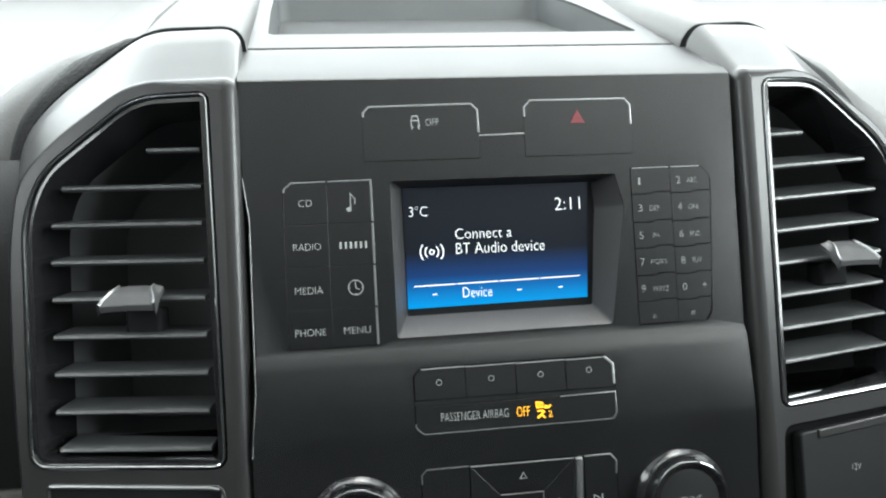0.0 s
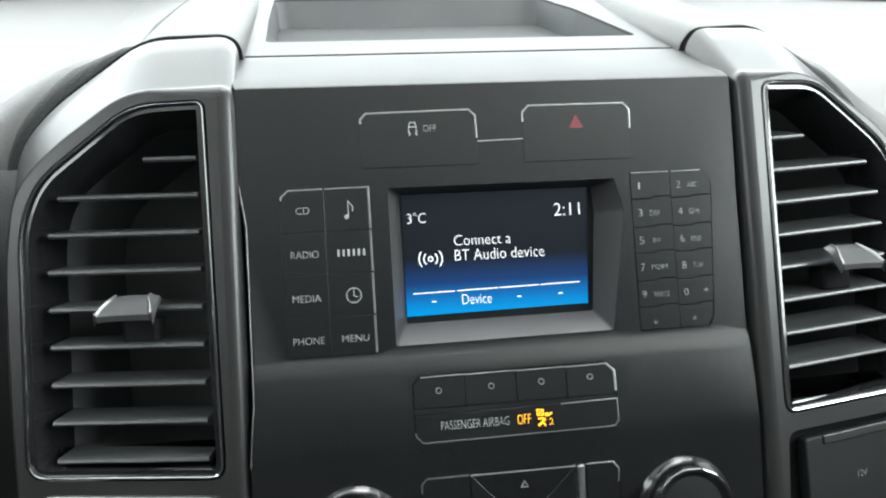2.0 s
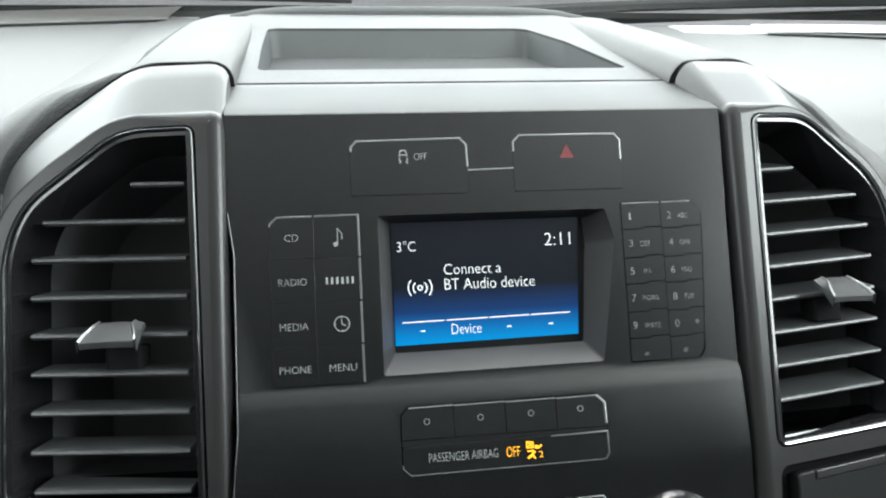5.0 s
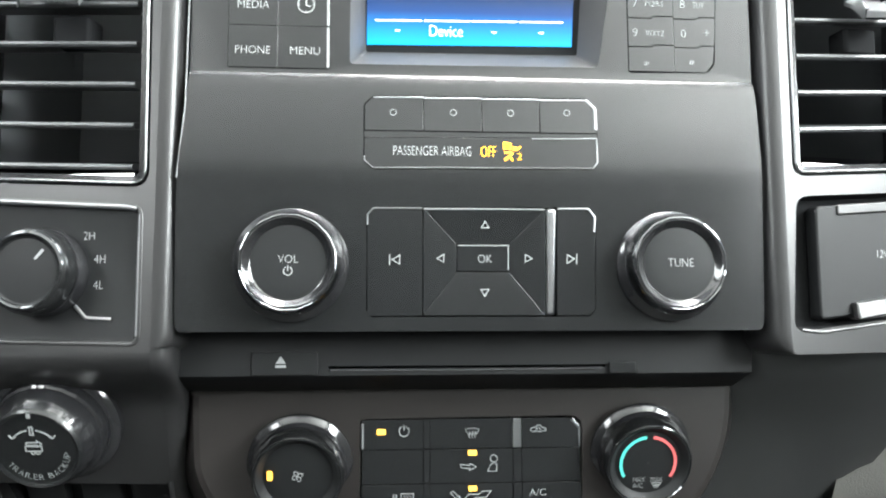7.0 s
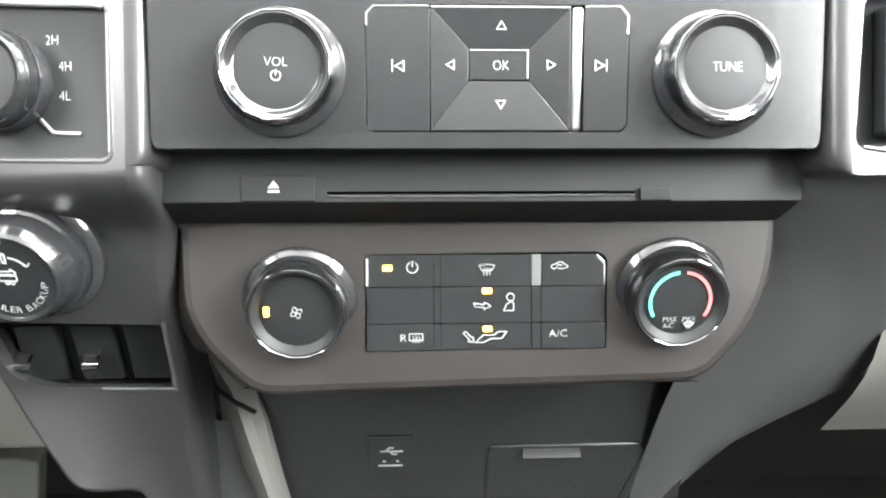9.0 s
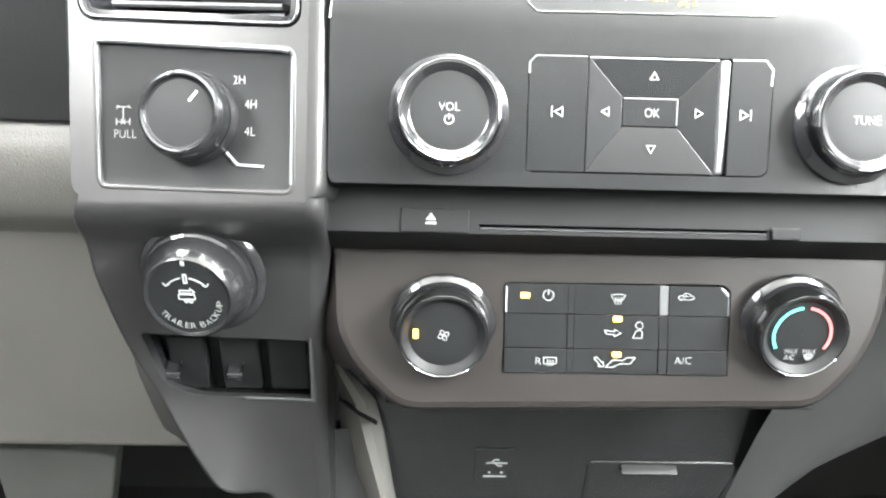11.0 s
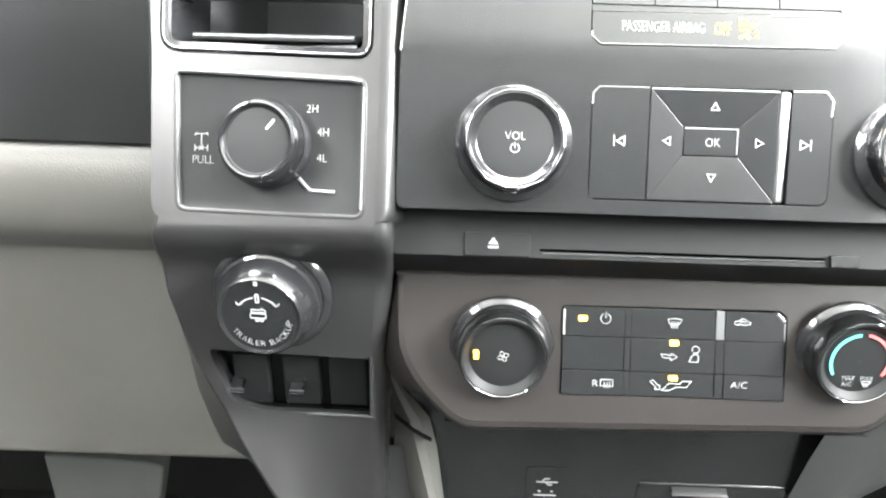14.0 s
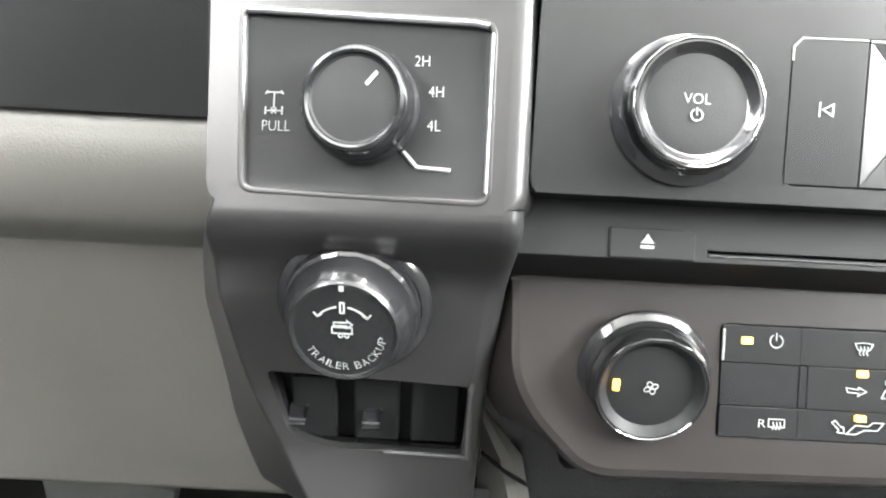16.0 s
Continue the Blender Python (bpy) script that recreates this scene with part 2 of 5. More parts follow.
def ribbon(points, y, width, closed=False, thick=0.00025, bm=None):
    """A flat printed line through (x, z) points, its face at y."""
    bm = bm or bmesh.new()
    pts = [Vector(p) for p in points]
    n = len(pts)
    left, right = [], []
    for i in range(n):
        a = pts[(i - 1) % n] if closed or i > 0 else None
        c = pts[(i + 1) % n] if closed or i < n - 1 else None
        d1 = (pts[i] - a).normalized() if a is not None else (c - pts[i]).normalized()
        d2 = (c - pts[i]).normalized() if c is not None else d1
        t = (d1 + d2)
        t = t.normalized() if t.length > 1e-6 else d1
        nn = Vector((-t.y, t.x))
        w = width / 2 / max(0.45, abs(nn.dot(Vector((-d1.y, d1.x)))))
        left.append(pts[i] + nn * w)
        right.append(pts[i] - nn * w)
    for k in range(n if closed else n - 1):
        j = (k + 1) % n
        vs = [bm.verts.new((p.x, y, p.y)) for p in (left[k], left[j], right[j], right[k])]
        ws = [bm.verts.new((p.x, y + thick, p.y)) for p in (left[k], left[j], right[j], right[k])]
        bm.faces.new(vs)
        for i in range(4):
            bm.faces.new((vs[i], vs[(i + 1) % 4], ws[(i + 1) % 4], ws[i]))
    return bm


def arc(x, z, r, a0, a1, n=24, rz=None):
    return [(x + r * math.cos(radians(a0 + (a1 - a0) * k / n)), z + (rz or r) * math.sin(radians(a0 + (a1 - a0) * k / n))) for k in range(n + 1)]


def strip(points, y, width, height, bm=None):
    """A raised bright edging along (x, z) points: half-round in section."""
    sect = [(-0.5, 0), (-0.36, 0.7), (0, 1), (0.36, 0.7), (0.5, 0)]
    pts = [Vector(p) for p in points]
    loops = []
    for i in range(len(pts)):
        d1 = (pts[i] - pts[i - 1]).normalized() if i else (pts[1] - pts[0]).normalized()
        d2 = (pts[i + 1] - pts[i]).normalized() if i < len(pts) - 1 else d1
        t = (d1 + d2).normalized()
        nn = Vector((-t.y, t.x)) / max(0.5, t.dot(d1))
        loops.append([(pts[i].x + nn.x * a * width, y - h * height, pts[i].y + nn.y * a * width) for a, h in sect])
    return loft(loops, closed=False, bm=bm)


def hoop(points, y, width, height, bm=None):
    """The same edging round a closed outline."""
    sect = [(-0.5, 0), (-0.5, 0.5), (-0.28, 0.9), (0, 1), (0.28, 0.9), (0.5, 0.5), (0.5, 0)]
    rings = [[(p[0], y - h * height, p[1]) for p in grow(points, a * width)] for a, h in sect]
    return loft(rings, closed=True, bm=bm)


def writing(body, x, z, y, width, height, bm=None, turn=0.0, shear=0.0):
    """Printed characters, fitted into a box of that width and height centred at (x, z), facing the cabin."""
    curve = bpy.data.curves.new("print", "FONT")
    curve.body, curve.extrude, curve.resolution_u, curve.shear, curve.offset = body, 0.0, 3, shear, -0.014
    ob = bpy.data.objects.new("print", curve)
    scene.collection.objects.link(ob)
    me = bpy.data.meshes.new_from_object(ob.evaluated_get(bpy.context.evaluated_depsgraph_get()))
    bpy.data.objects.remove(ob)
    bpy.data.curves.remove(curve)
    co = np.empty(len(me.vertices) * 3)
    me.vertices.foreach_get("co", co)
    co = co.reshape(-1, 3)
    lo, hi = co.min(0), co.max(0)
    sx, sz = width / (hi[0] - lo[0]), height / (hi[1] - lo[1])
    mid = (lo + hi) / 2
    bm = bm or bmesh.new()
    c, s = math.cos(radians(turn)), math.sin(radians(turn))
    vs = []
    for p in co:
        a, b = (p[0] - mid[0]) * sx, (p[1] - mid[1]) * sz
        vs.append(bm.verts.new((x + a * c - b * s, y, z + a * s + b * c)))
    for poly in me.polygons:
        try:
            bm.faces.new([vs[i] for i in poly.vertices])
        except ValueError:
            pass
    bpy.data.meshes.remove(me)
    return bm


def printed(body, x, z, y, width, height, parent, mat=None, label="", **more):
    bm = writing(body, x, z, y - 0.00012, width, height, **more)
    return part("lettering", bm, mat or WHITE, parent, label or "small printed letters", smooth=False)


def symbol(lines, y, parent, mat=None, width=0.00045, label="small printed symbol"):
    bm = bmesh.new()
    for pts in lines:
        closed = len(pts) > 2 and (Vector(pts[0]) - Vector(pts[-1])).length < 1e-6
        ribbon(pts[:-1] if closed else pts, y - 0.0003, width, closed, bm=bm)
    return part("symbol", bm, mat or WHITE, parent, label, smooth=False)


def key(name, outline, y, parent, label="", mat=None, depth=0.006, bevel=0.00014):
    """One push key: a slab with softly rounded front edges."""
    return part(name, plate(outline, y, y + depth), mat or KEY, parent, label, bevel=bevel)


# ---- the cab around ----
def shell(name, bm, mat, label, category, m=None, bevel=0.0):
    ob = part(name, bm, mat, None, bevel=bevel)
    if m is not None:
        ob.matrix_basis = m
    return tagged(ob, label, category, kind="structure")


def slab(x0, x1, y0, y1, z0, z1):
    return box(x0, x1, y0, y1, z0, z1)


shell("ground", slab(-400, 400, -400, 400, -1.02, -1.0), GROUND, "pale damp ground under an overcast sky", "ground")
shell("floor", slab(-0.85, 0.85, -1.62, 0.75, -0.04, 0.0), CARPET, "dark carpeted cab floor", "floor")
shell("ceiling", slab(-0.80, 0.80, -1.62, -0.02, 1.56, 1.60), HEADLINER, "pale woven headliner of the cab", "ceiling")
shell("wall_front", slab(-0.85, 0.85, 0.77, 0.80, 0.0, 0.80), DARK, "black firewall behind the dashboard", "wall")
TURN_LEFT = Matrix(((0, 1, 0, -0.86), (1, 0, 0, 0), (0, 0, 1, 0), (0, 0, 0, 1)))
TURN_RIGHT = Matrix(((0, 1, 0, 0.82), (1, 0, 0, 0), (0, 0, 1, 0), (0, 0, 0, 1)))
door_window = fillet([(-1.00, 0.98), (0.02, 0.98), (-0.16, 1.46), (-0.98, 1.46)], 0.05)
door_side = [(-1.62, 0.0), (0.80, 0.0), (0.80, 0.84), (0.74, 0.84), (-0.02, 1.60), (-1.62, 1.60)]
# Unseen door: raised sill and dark panel keep reflections off the left upright.
driver_opening = fillet([(-1.00, 1.09), (-0.03, 1.09), (-0.16, 1.46), (-0.98, 1.46)], 0.05)
shell("wall_left", plate(door_side, 0, 0.04, [driver_opening]), DASHLOW, "unseen driver's door panel, darkened to cut reflections, with a window opening", "wall", TURN_LEFT)
shell("wall_right", plate(door_side, 0, 0.04, [door_window]), LOWER, "grey passenger's door panel with a window opening", "wall", TURN_RIGHT)
# Out of view; kept dark and windowless so the lower fascia reflects little light.
shell("wall_rear", plate([(-0.82, 0.0), (0.82, 0.0), (0.80, 1.60), (-0.80, 1.60)], -1.66, -1.62), CARPET, "unseen rear wall, left dark and windowless to dim reflections", "wall")

windscreen = thing("windscreen", "clear raked windscreen above the dashboard", "windscreen", Matrix.Identity(4))
ws = bmesh.new()
foot, head = Vector((0, 0.78, 0.838)), Vector((0, -0.02, 1.57))
rows = []
for k in range(9):
    t = k / 8
    bow = 0.05 * math.sin(math.pi * t)
    rows.append([(x, foot.y + (head.y - foot.y) * t + bow * 0.6 - 0.06 * (x / 0.8) ** 2, foot.z + (head.z - foot.z) * t + bow * 0.6) for x in np.linspace(-0.8, 0.8, 13)])
inner = [[(x, y - 0.0035, z - 0.0035) for x, y, z in r] for r in rows]
loft([r + i[::-1] for r, i in zip(rows, inner)], cap=(True, True), bm=ws)
pane = part("pane", ws, GLASS, windscreen)
pane.visible_shadow = False
border = []
for k in range(4):
    t = 0.010 * k / 3
    bow = 0.05 * math.sin(math.pi * t)
    border.append([(x, foot.y + (head.y - foot.y) * t + bow * 0.6 - 0.06 * (x / 0.8) ** 2 - 0.006, foot.z + (head.z - foot.z) * t + bow * 0.6 - 0.006) for x in np.linspace(-0.79, 0.79, 13)])
part("border_band", loft(border, closed=False), COWL, windscreen, "dull dark band along the foot of the glass")

hood = thing("hood", "pale painted truck hood beyond the windscreen", "hood", Matrix.Identity(4))
bm = bmesh.new()
loft([[(x, y, 0.735 - 0.05 * max(0, abs(x) - 0.45) - 0.06 * ((y - 1.0) / 1.2) ** 2 + (0.018 if abs(x) < 0.42 else 0)) for x in np.linspace(-0.95, 0.95, 41)] for y in np.linspace(1.05, 2.3, 12)], closed=False, bm=bm)
part("panel", bm, PAINT, hood)
cowl = thing("cowl", "black plastic cowl at the windscreen's foot, coloured paler for daylight", "cowl", Matrix.Identity(4))
bm = bmesh.new()
loft([[(x, y, z - 0.02 * (x / 0.85) ** 2) for x in np.linspace(-0.85, 0.85, 21)] for y, z in ((0.760, 0.815), (0.81, 0.79), (0.90, 0.745), (1.03, 0.732), (1.05, 0.70))], closed=False, bm=bm)
part("panel", bm, COWL, cowl)
for x0, x1, z0, z1 in ((-0.66, -0.04, 0.857, 0.857), (0.12, 0.80, 0.834, 0.860)):
    wiper = thing("wiper", "thin black wiper arm lying along the windscreen's foot", "wiper", Matrix.Identity(4), "windscreen wipers")
    bm = bmesh.new()
    loft([[(x, 0.815 - 0.07 * x * x + a, z0 + (z1 - z0) * t + b + 0.004 * math.sin(math.pi * t)) for a, b in ((-0.007, -0.004), (-0.006, 0.004), (0, 0.009), (0.007, 0.006), (0.006, -0.008))] for t, x in zip(np.linspace(0, 1, 13), np.linspace(x0, x1, 13))], cap=(True, True), bm=bm)
    part("arm", bm, WIPER, wiper)
    bm = bmesh.new()
    loft([[(x, 0.798 - 0.07 * x * x + a, z0 + (z1 - z0) * t - 0.012 + b) for a, b in ((-0.002, -0.008), (-0.003, 0.002), (0.003, 0.002), (0.002, -0.008))] for t, x in zip(np.linspace(0, 1, 13), np.linspace(x0 + 0.02, x1 - 0.02, 13))], cap=(True, True), bm=bm)
    part("blade", bm, RUBBER, wiper, "grey rubber blade")

# ---- dashboard body ----
def sweep_x(profile, xs, bm=None, bend=None):
    """A profile of (y, z) points drawn along x."""
    bm = bm or bmesh.new()
    return loft([[(x, y + (bend(x) if bend else 0), z) for y, z in profile] for x in xs], closed=False, bm=bm)


def smooth_line(points, n=6):
    """A rounded polyline through control points."""
    pts = [Vector(p) for p in points]
    out = []
    for i in range(len(pts) - 1):
        a, b, c, d = pts[max(i - 1, 0)], pts[i], pts[i + 1], pts[min(i + 2, len(pts) - 1)]
        for k in range(n):
            t = k / n
            out.append(tuple(0.5 * ((2 * b) + (c - a) * t + (2 * a - 5 * b + 4 * c - d) * t * t + (3 * b - a - 3 * c + d) * t ** 3)))
    return out + [tuple(pts[-1])]


dash = thing("dashboard", "grey soft-touch dashboard with a raised centre hump", "dashboard", TRUCK)
pad_profile = smooth_line([(0.600, 0.391), (0.45, 0.306), (0.30, 0.221), (0.15, 0.140), (0.09, 0.101), (0.058, 0.072), (0.047, 0.030), (0.066, -0.04), (0.1027, -0.108)])
part("driver_pad", sweep_x([p for p in pad_profile if p[1] > 0.060], np.linspace(-0.80, -0.2800, 12)), PAD, dash, "pale grey soft pad with a fine grain")
part("driver_lower_dash", sweep_x([p for p in pad_profile if p[1] < 0.073], np.linspace(-0.80, -0.2800, 12)), DASHLOW, dash, "dark grained lower dash")
part("pad_return", sweep_x([p for p in pad_profile if p[1] < 0.072], np.linspace(-0.2800, -0.2250, 4)), DASHLOW, dash, "dark dash behind the upright")
pass_profile = smooth_line([(0.525, 0.3485), (0.30, 0.221), (0.16, 0.144), (0.11, 0.108), (0.075, 0.075), (0.058, 0.03), (0.060, -0.025), (0.075, -0.045), (0.110, -0.048)])
part("passenger_pad", sweep_x(pass_profile, np.linspace(0.2740, 0.80, 12)), PAD, dash, "pale grey soft pad with a fine grain")
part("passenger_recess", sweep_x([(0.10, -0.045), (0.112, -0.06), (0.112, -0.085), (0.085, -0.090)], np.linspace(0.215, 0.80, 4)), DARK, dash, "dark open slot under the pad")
glove_profile = smooth_line([(0.095, -0.086), (0.078, -0.090), (0.072, -0.10), (0.075, -0.16), (0.100, -0.24), (0.150, -0.29)])
part("glovebox_front", sweep_x(glove_profile, np.linspace(0.205, 0.80, 6)), LOWER, dash, "grey glovebox front")

# defroster strip along the windscreen
def along_screen(rows, xs):
    """A strip that follows the bowed foot of the windscreen: rows of (y, lift) over the pad's slope."""
    return loft([[(x, y - 0.226 * (abs(x) - 0.267), 0.221 + (y - 0.226 * (abs(x) - 0.267) - 0.30) * 0.567 + lift) for y, lift in rows] for x in xs], closed=False)


part("defroster_trim", along_screen(((0.5500, -0.002), (0.5502, 0.0035), (0.553, 0.0050), (0.58, 0.0050), (0.640, 0.0050), (0.650, -0.004)), np.linspace(-0.80, -0.262, 9)), LOWER, dash, "cream strip along the windscreen")
part("defroster_gap", along_screen(((0.5420, 0.0008), (0.5435, 0.0022), (0.5498, 0.0022)), np.linspace(-0.80, -0.262, 9)), DARK, dash, "dark seam")
papers = thing("papers", "white folded papers lying at the foot of the windscreen", "papers", TRUCK)
for x0, x1, y0, lift, tilt in ((0.345, 0.700, 0.485, -0.002, 0.02), (0.440, 0.720, 0.478, 0.0045, 0.02)):
    bm = bmesh.new()
    loft([[(x, y0 + d - 0.20 * (x - 0.30), 0.221 + (y0 + d - 0.20 * (x - 0.30) - 0.30) * 0.567 + lift + h + 0.004 * math.sin(9 * (x - x0)) + tilt * d) for d, h in ((0, 0), (0, 0.002), (0.02, 0.004), (0.040, 0.002), (0.040, 0))] for x in np.linspace(x0, x1, 15)], cap=(True, True), bm=bm)
    part("sheet", bm, PAPER, papers)

# knee bolster on the driver's side
bolster = thing("knee_bolster", "grey plastic knee bolster under the driver's dash", "knee bolster", CAB)
bol = smooth_line([(0.10, -0.139), (0.055, -0.142), (0.043, -0.152), (0.038, -0.170), (0.040, -0.192), (0.050, -0.208)], 10)
part("ledge", sweep_x(bol, np.linspace(-0.80, -0.150, 10)), LOWER, bolster, "rounded upper ledge")
part("panel", sweep_x(smooth_line([(0.0500, -0.208), (0.054, -0.222), (0.061, -0.300), (0.064, -0.362), (0.070, -0.382), (0.12, -0.385)], 8), np.linspace(-0.80, -0.150, 10)), LOWER, bolster)
pedal = thing("brake_pedal", "grey pedal pad in the dark footwell, tone lifted as if lit", "pedal", CAB)
# Light grey pad, its tone raised to replace light that misses it here.
part("pedal_pad", plate(fillet([(-0.505, -0.630), (-0.402, -0.630), (-0.384, -0.553), (-0.404, -0.547), (-0.505, -0.543)], 0.004), 0.24, 0.262), COWL, pedal, bevel=0.003)
part("pedal_arm", box(-0.455, -0.435, 0.255, 0.405, -0.60, -0.54), DARK, pedal, "black pedal arm", bevel=0.003)
shell("wall_footwell", box(-0.80, 0.80, 0.40, 0.42, -0.75, -0.20), CARPET, "black carpeted lining of the footwell", "wall", CAB)


# ---- centre stack surround: two uprights and the hump behind them ----
SLOPE = math.degrees(math.atan(0.15))
LEFT = TRUCK @ pose(-0.135, -0.004, 0, 0, 0, -SLOPE)
RIGHT = TRUCK @ pose(0.135, -0.004, 0, 0, 0, SLOPE)


def mirror(side, pts):
    return [(side * u, z) for u, z in pts]


VENT = {-1: fillet([(0.0060, 0.0898), (0.0400, 0.0899), (0.0850, 0.0570), (0.0934, 0.0350), (0.0927, -0.0785), (0.0037, -0.0825)], [0.004, 0.012, 0.016, 0.02, 0.008, 0.006]),
        1: fillet([(0.0018, 0.0912), (0.0345, 0.0920), (0.0750, 0.0595), (0.0848, 0.0380), (0.0796, -0.0695), (0.0006, -0.0748)], [0.005, 0.010, 0.014, 0.02, 0.006, 0.005])}
POCKET = {-1: fillet([(0.0872, -0.0866), (0.0046, -0.0912), (0.0040, -0.1478), (0.0848, -0.1462)], 0.005),
          1: fillet([(0.0003, -0.0850), (0.0775, -0.0800), (0.0712, -0.1350), (-0.0036, -0.1435)], 0.006)}
UPRIGHT = {-1: fillet([(-0.0080, 0.0985), (0.0430, 0.0985), (0.0800, 0.0735), (0.0980, 0.0550), (0.1030, 0.020), (0.1025, -0.05), (0.0955, -0.1506), (-0.0075, -0.1506)], [0.008, 0.012, 0.02, 0.02, 0.03, 0.03, 0.008, 0.008]),
           1: fillet([(-0.0120, 0.0940), (-0.0085, 0.0990), (0.0315, 0.0990), (0.0760, 0.0690), (0.0900, 0.0480), (0.0950, 0.020), (0.0930, -0.03), (0.0790, -0.1520), (-0.0120, -0.1530)], [0.004, 0.006, 0.012, 0.02, 0.02, 0.03, 0.03, 0.012, 0.010])}

# the seam at the back of each upright, where the dashboard's hump takes over
SEAM = {-1: fillet([(0.0006, 0.1364), (0.0506, 0.1370), (0.1000, 0.1045), (0.1190, 0.0840), (0.1240, 0.040), (0.1220, -0.05), (0.1100, -0.1506), (-0.0110, -0.1506)], [0.011, 0.012, 0.02, 0.02, 0.03, 0.03, 0.008, 0.008]),
        1: fillet([(-0.0115, 0.1255), (-0.0030, 0.1360), (0.0417, 0.1375), (0.0985, 0.0930), (0.1165, 0.0690), (0.1190, 0.030), (0.1130, -0.03), (0.0930, -0.1520), (-0.0150, -0.1530)], [0.004, 0.006, 0.012, 0.02, 0.02, 0.03, 0.03, 0.012, 0.010])}


def between(a, b, t):
    return [(p[0] + (q[0] - p[0]) * t, p[1] + (q[1] - p[1]) * t) for p, q in zip(a, b)]


def proud(side, outer=0.0028):
    """The seam line pushed out, less so along its inner side."""
    out = []
    for p, q in zip(grow(SEAM[side], 0.0006), grow(SEAM[side], outer)):
        w = min(1, max(0, (p[0] + 0.004) / 0.02))
        out.append((p[0] + (q[0] - p[0]) * w, p[1] + (q[1] - p[1]) * w))
    return out


def eased(loop, inset):
    """An upright's outline drawn in: fully along its inner side, less outside, and not at its foot."""
    out = []
    for p, q in zip(loop, grow(loop, -inset)):
        w = 1.0 - 0.62 * min(1, max(0, (p[0] - 0.001) / 0.005))
        if p[1] < -0.130:
            q, w = (q[0], p[1]), w if p[0] < 0.003 else 0.0
        out.append((p[0] + (q[0] - p[0]) * w, p[1] + (q[1] - p[1]) * w))
    return out


for side, base in ((-1, LEFT), (1, RIGHT)):
    up = thing("stack_upright", "charcoal plastic upright beside the control stack", "trim panel", base, "uprights of the centre stack")
    outline, seam = UPRIGHT[side], SEAM[side]
    edge = eased(outline, 0.0070)
    part("face", plate(mirror(side, edge), 0.0, 0.010, [mirror(side, grow(VENT[side], 0.0016)), mirror(side, POCKET[side])]), PILLAR, up)
    rings = []
    for inset, y, d in ((0.0070, 0.0, 0), (0.0048, 0.0003, 0), (0.0028, 0.0011, 0), (0.0014, 0.0022, 0), (0.0005, 0.0036, 0), (0.0001, 0.0052, 0.0), (0.0, 0.0066, 0.008), (0.0, 0.0078, 0.03), (0.0, 0.0090, 0.06), (0.0, 0.0110, 0.11), (0.0, 0.020, 0.34), (0.0, 0.033, 0.68), (0.0, 0.0445, 0.97), (0.0012, 0.0462, 1.0), (0.0040, 0.0468, 1.0)):
        loop = between(outline, seam, d)
        rings.append([(side * u, y, z) for u, z in (eased(loop, inset) if inset else loop)])
    part("flank", loft(rings), PILLAR, up)
    part("seam", loft([[(side * u, y, z) for u, z in line] for line, y in ((grow(seam, -0.0030), 0.0440), (grow(seam, -0.0030), 0.0496), (proud(side), 0.0500))]), DARK, up, "dark seam behind the upright")


def resampled(points, n):
    """n points at even steps along a 3D line."""
    pts = [Vector(p) for p in points]
    run = [0.0]
    for p, q in zip(pts, pts[1:]):
        run.append(run[-1] + (q - p).length)
    out = []
    for k in range(n):
        d = run[-1] * k / (n - 1)
        i = max(j for j in range(len(run)) if run[j] <= d + 1e-9)
        i = min(i, len(pts) - 2)
        out.append(pts[i].lerp(pts[i + 1], (d - run[i]) / max(1e-9, run[i + 1] - run[i])))
    return out


def hump_point(turn, x, z, y):
    """A point of the upright's seam line carried back over the hump."""
    far = max(0, y - 0.0495)
    p = turn @ Vector((x, 0.0495, z))
    return Vector((p.x * (1 + 0.20 * far), p.y + y - 0.0495, p.z + 0.54 * far - 0.12 * far * far))


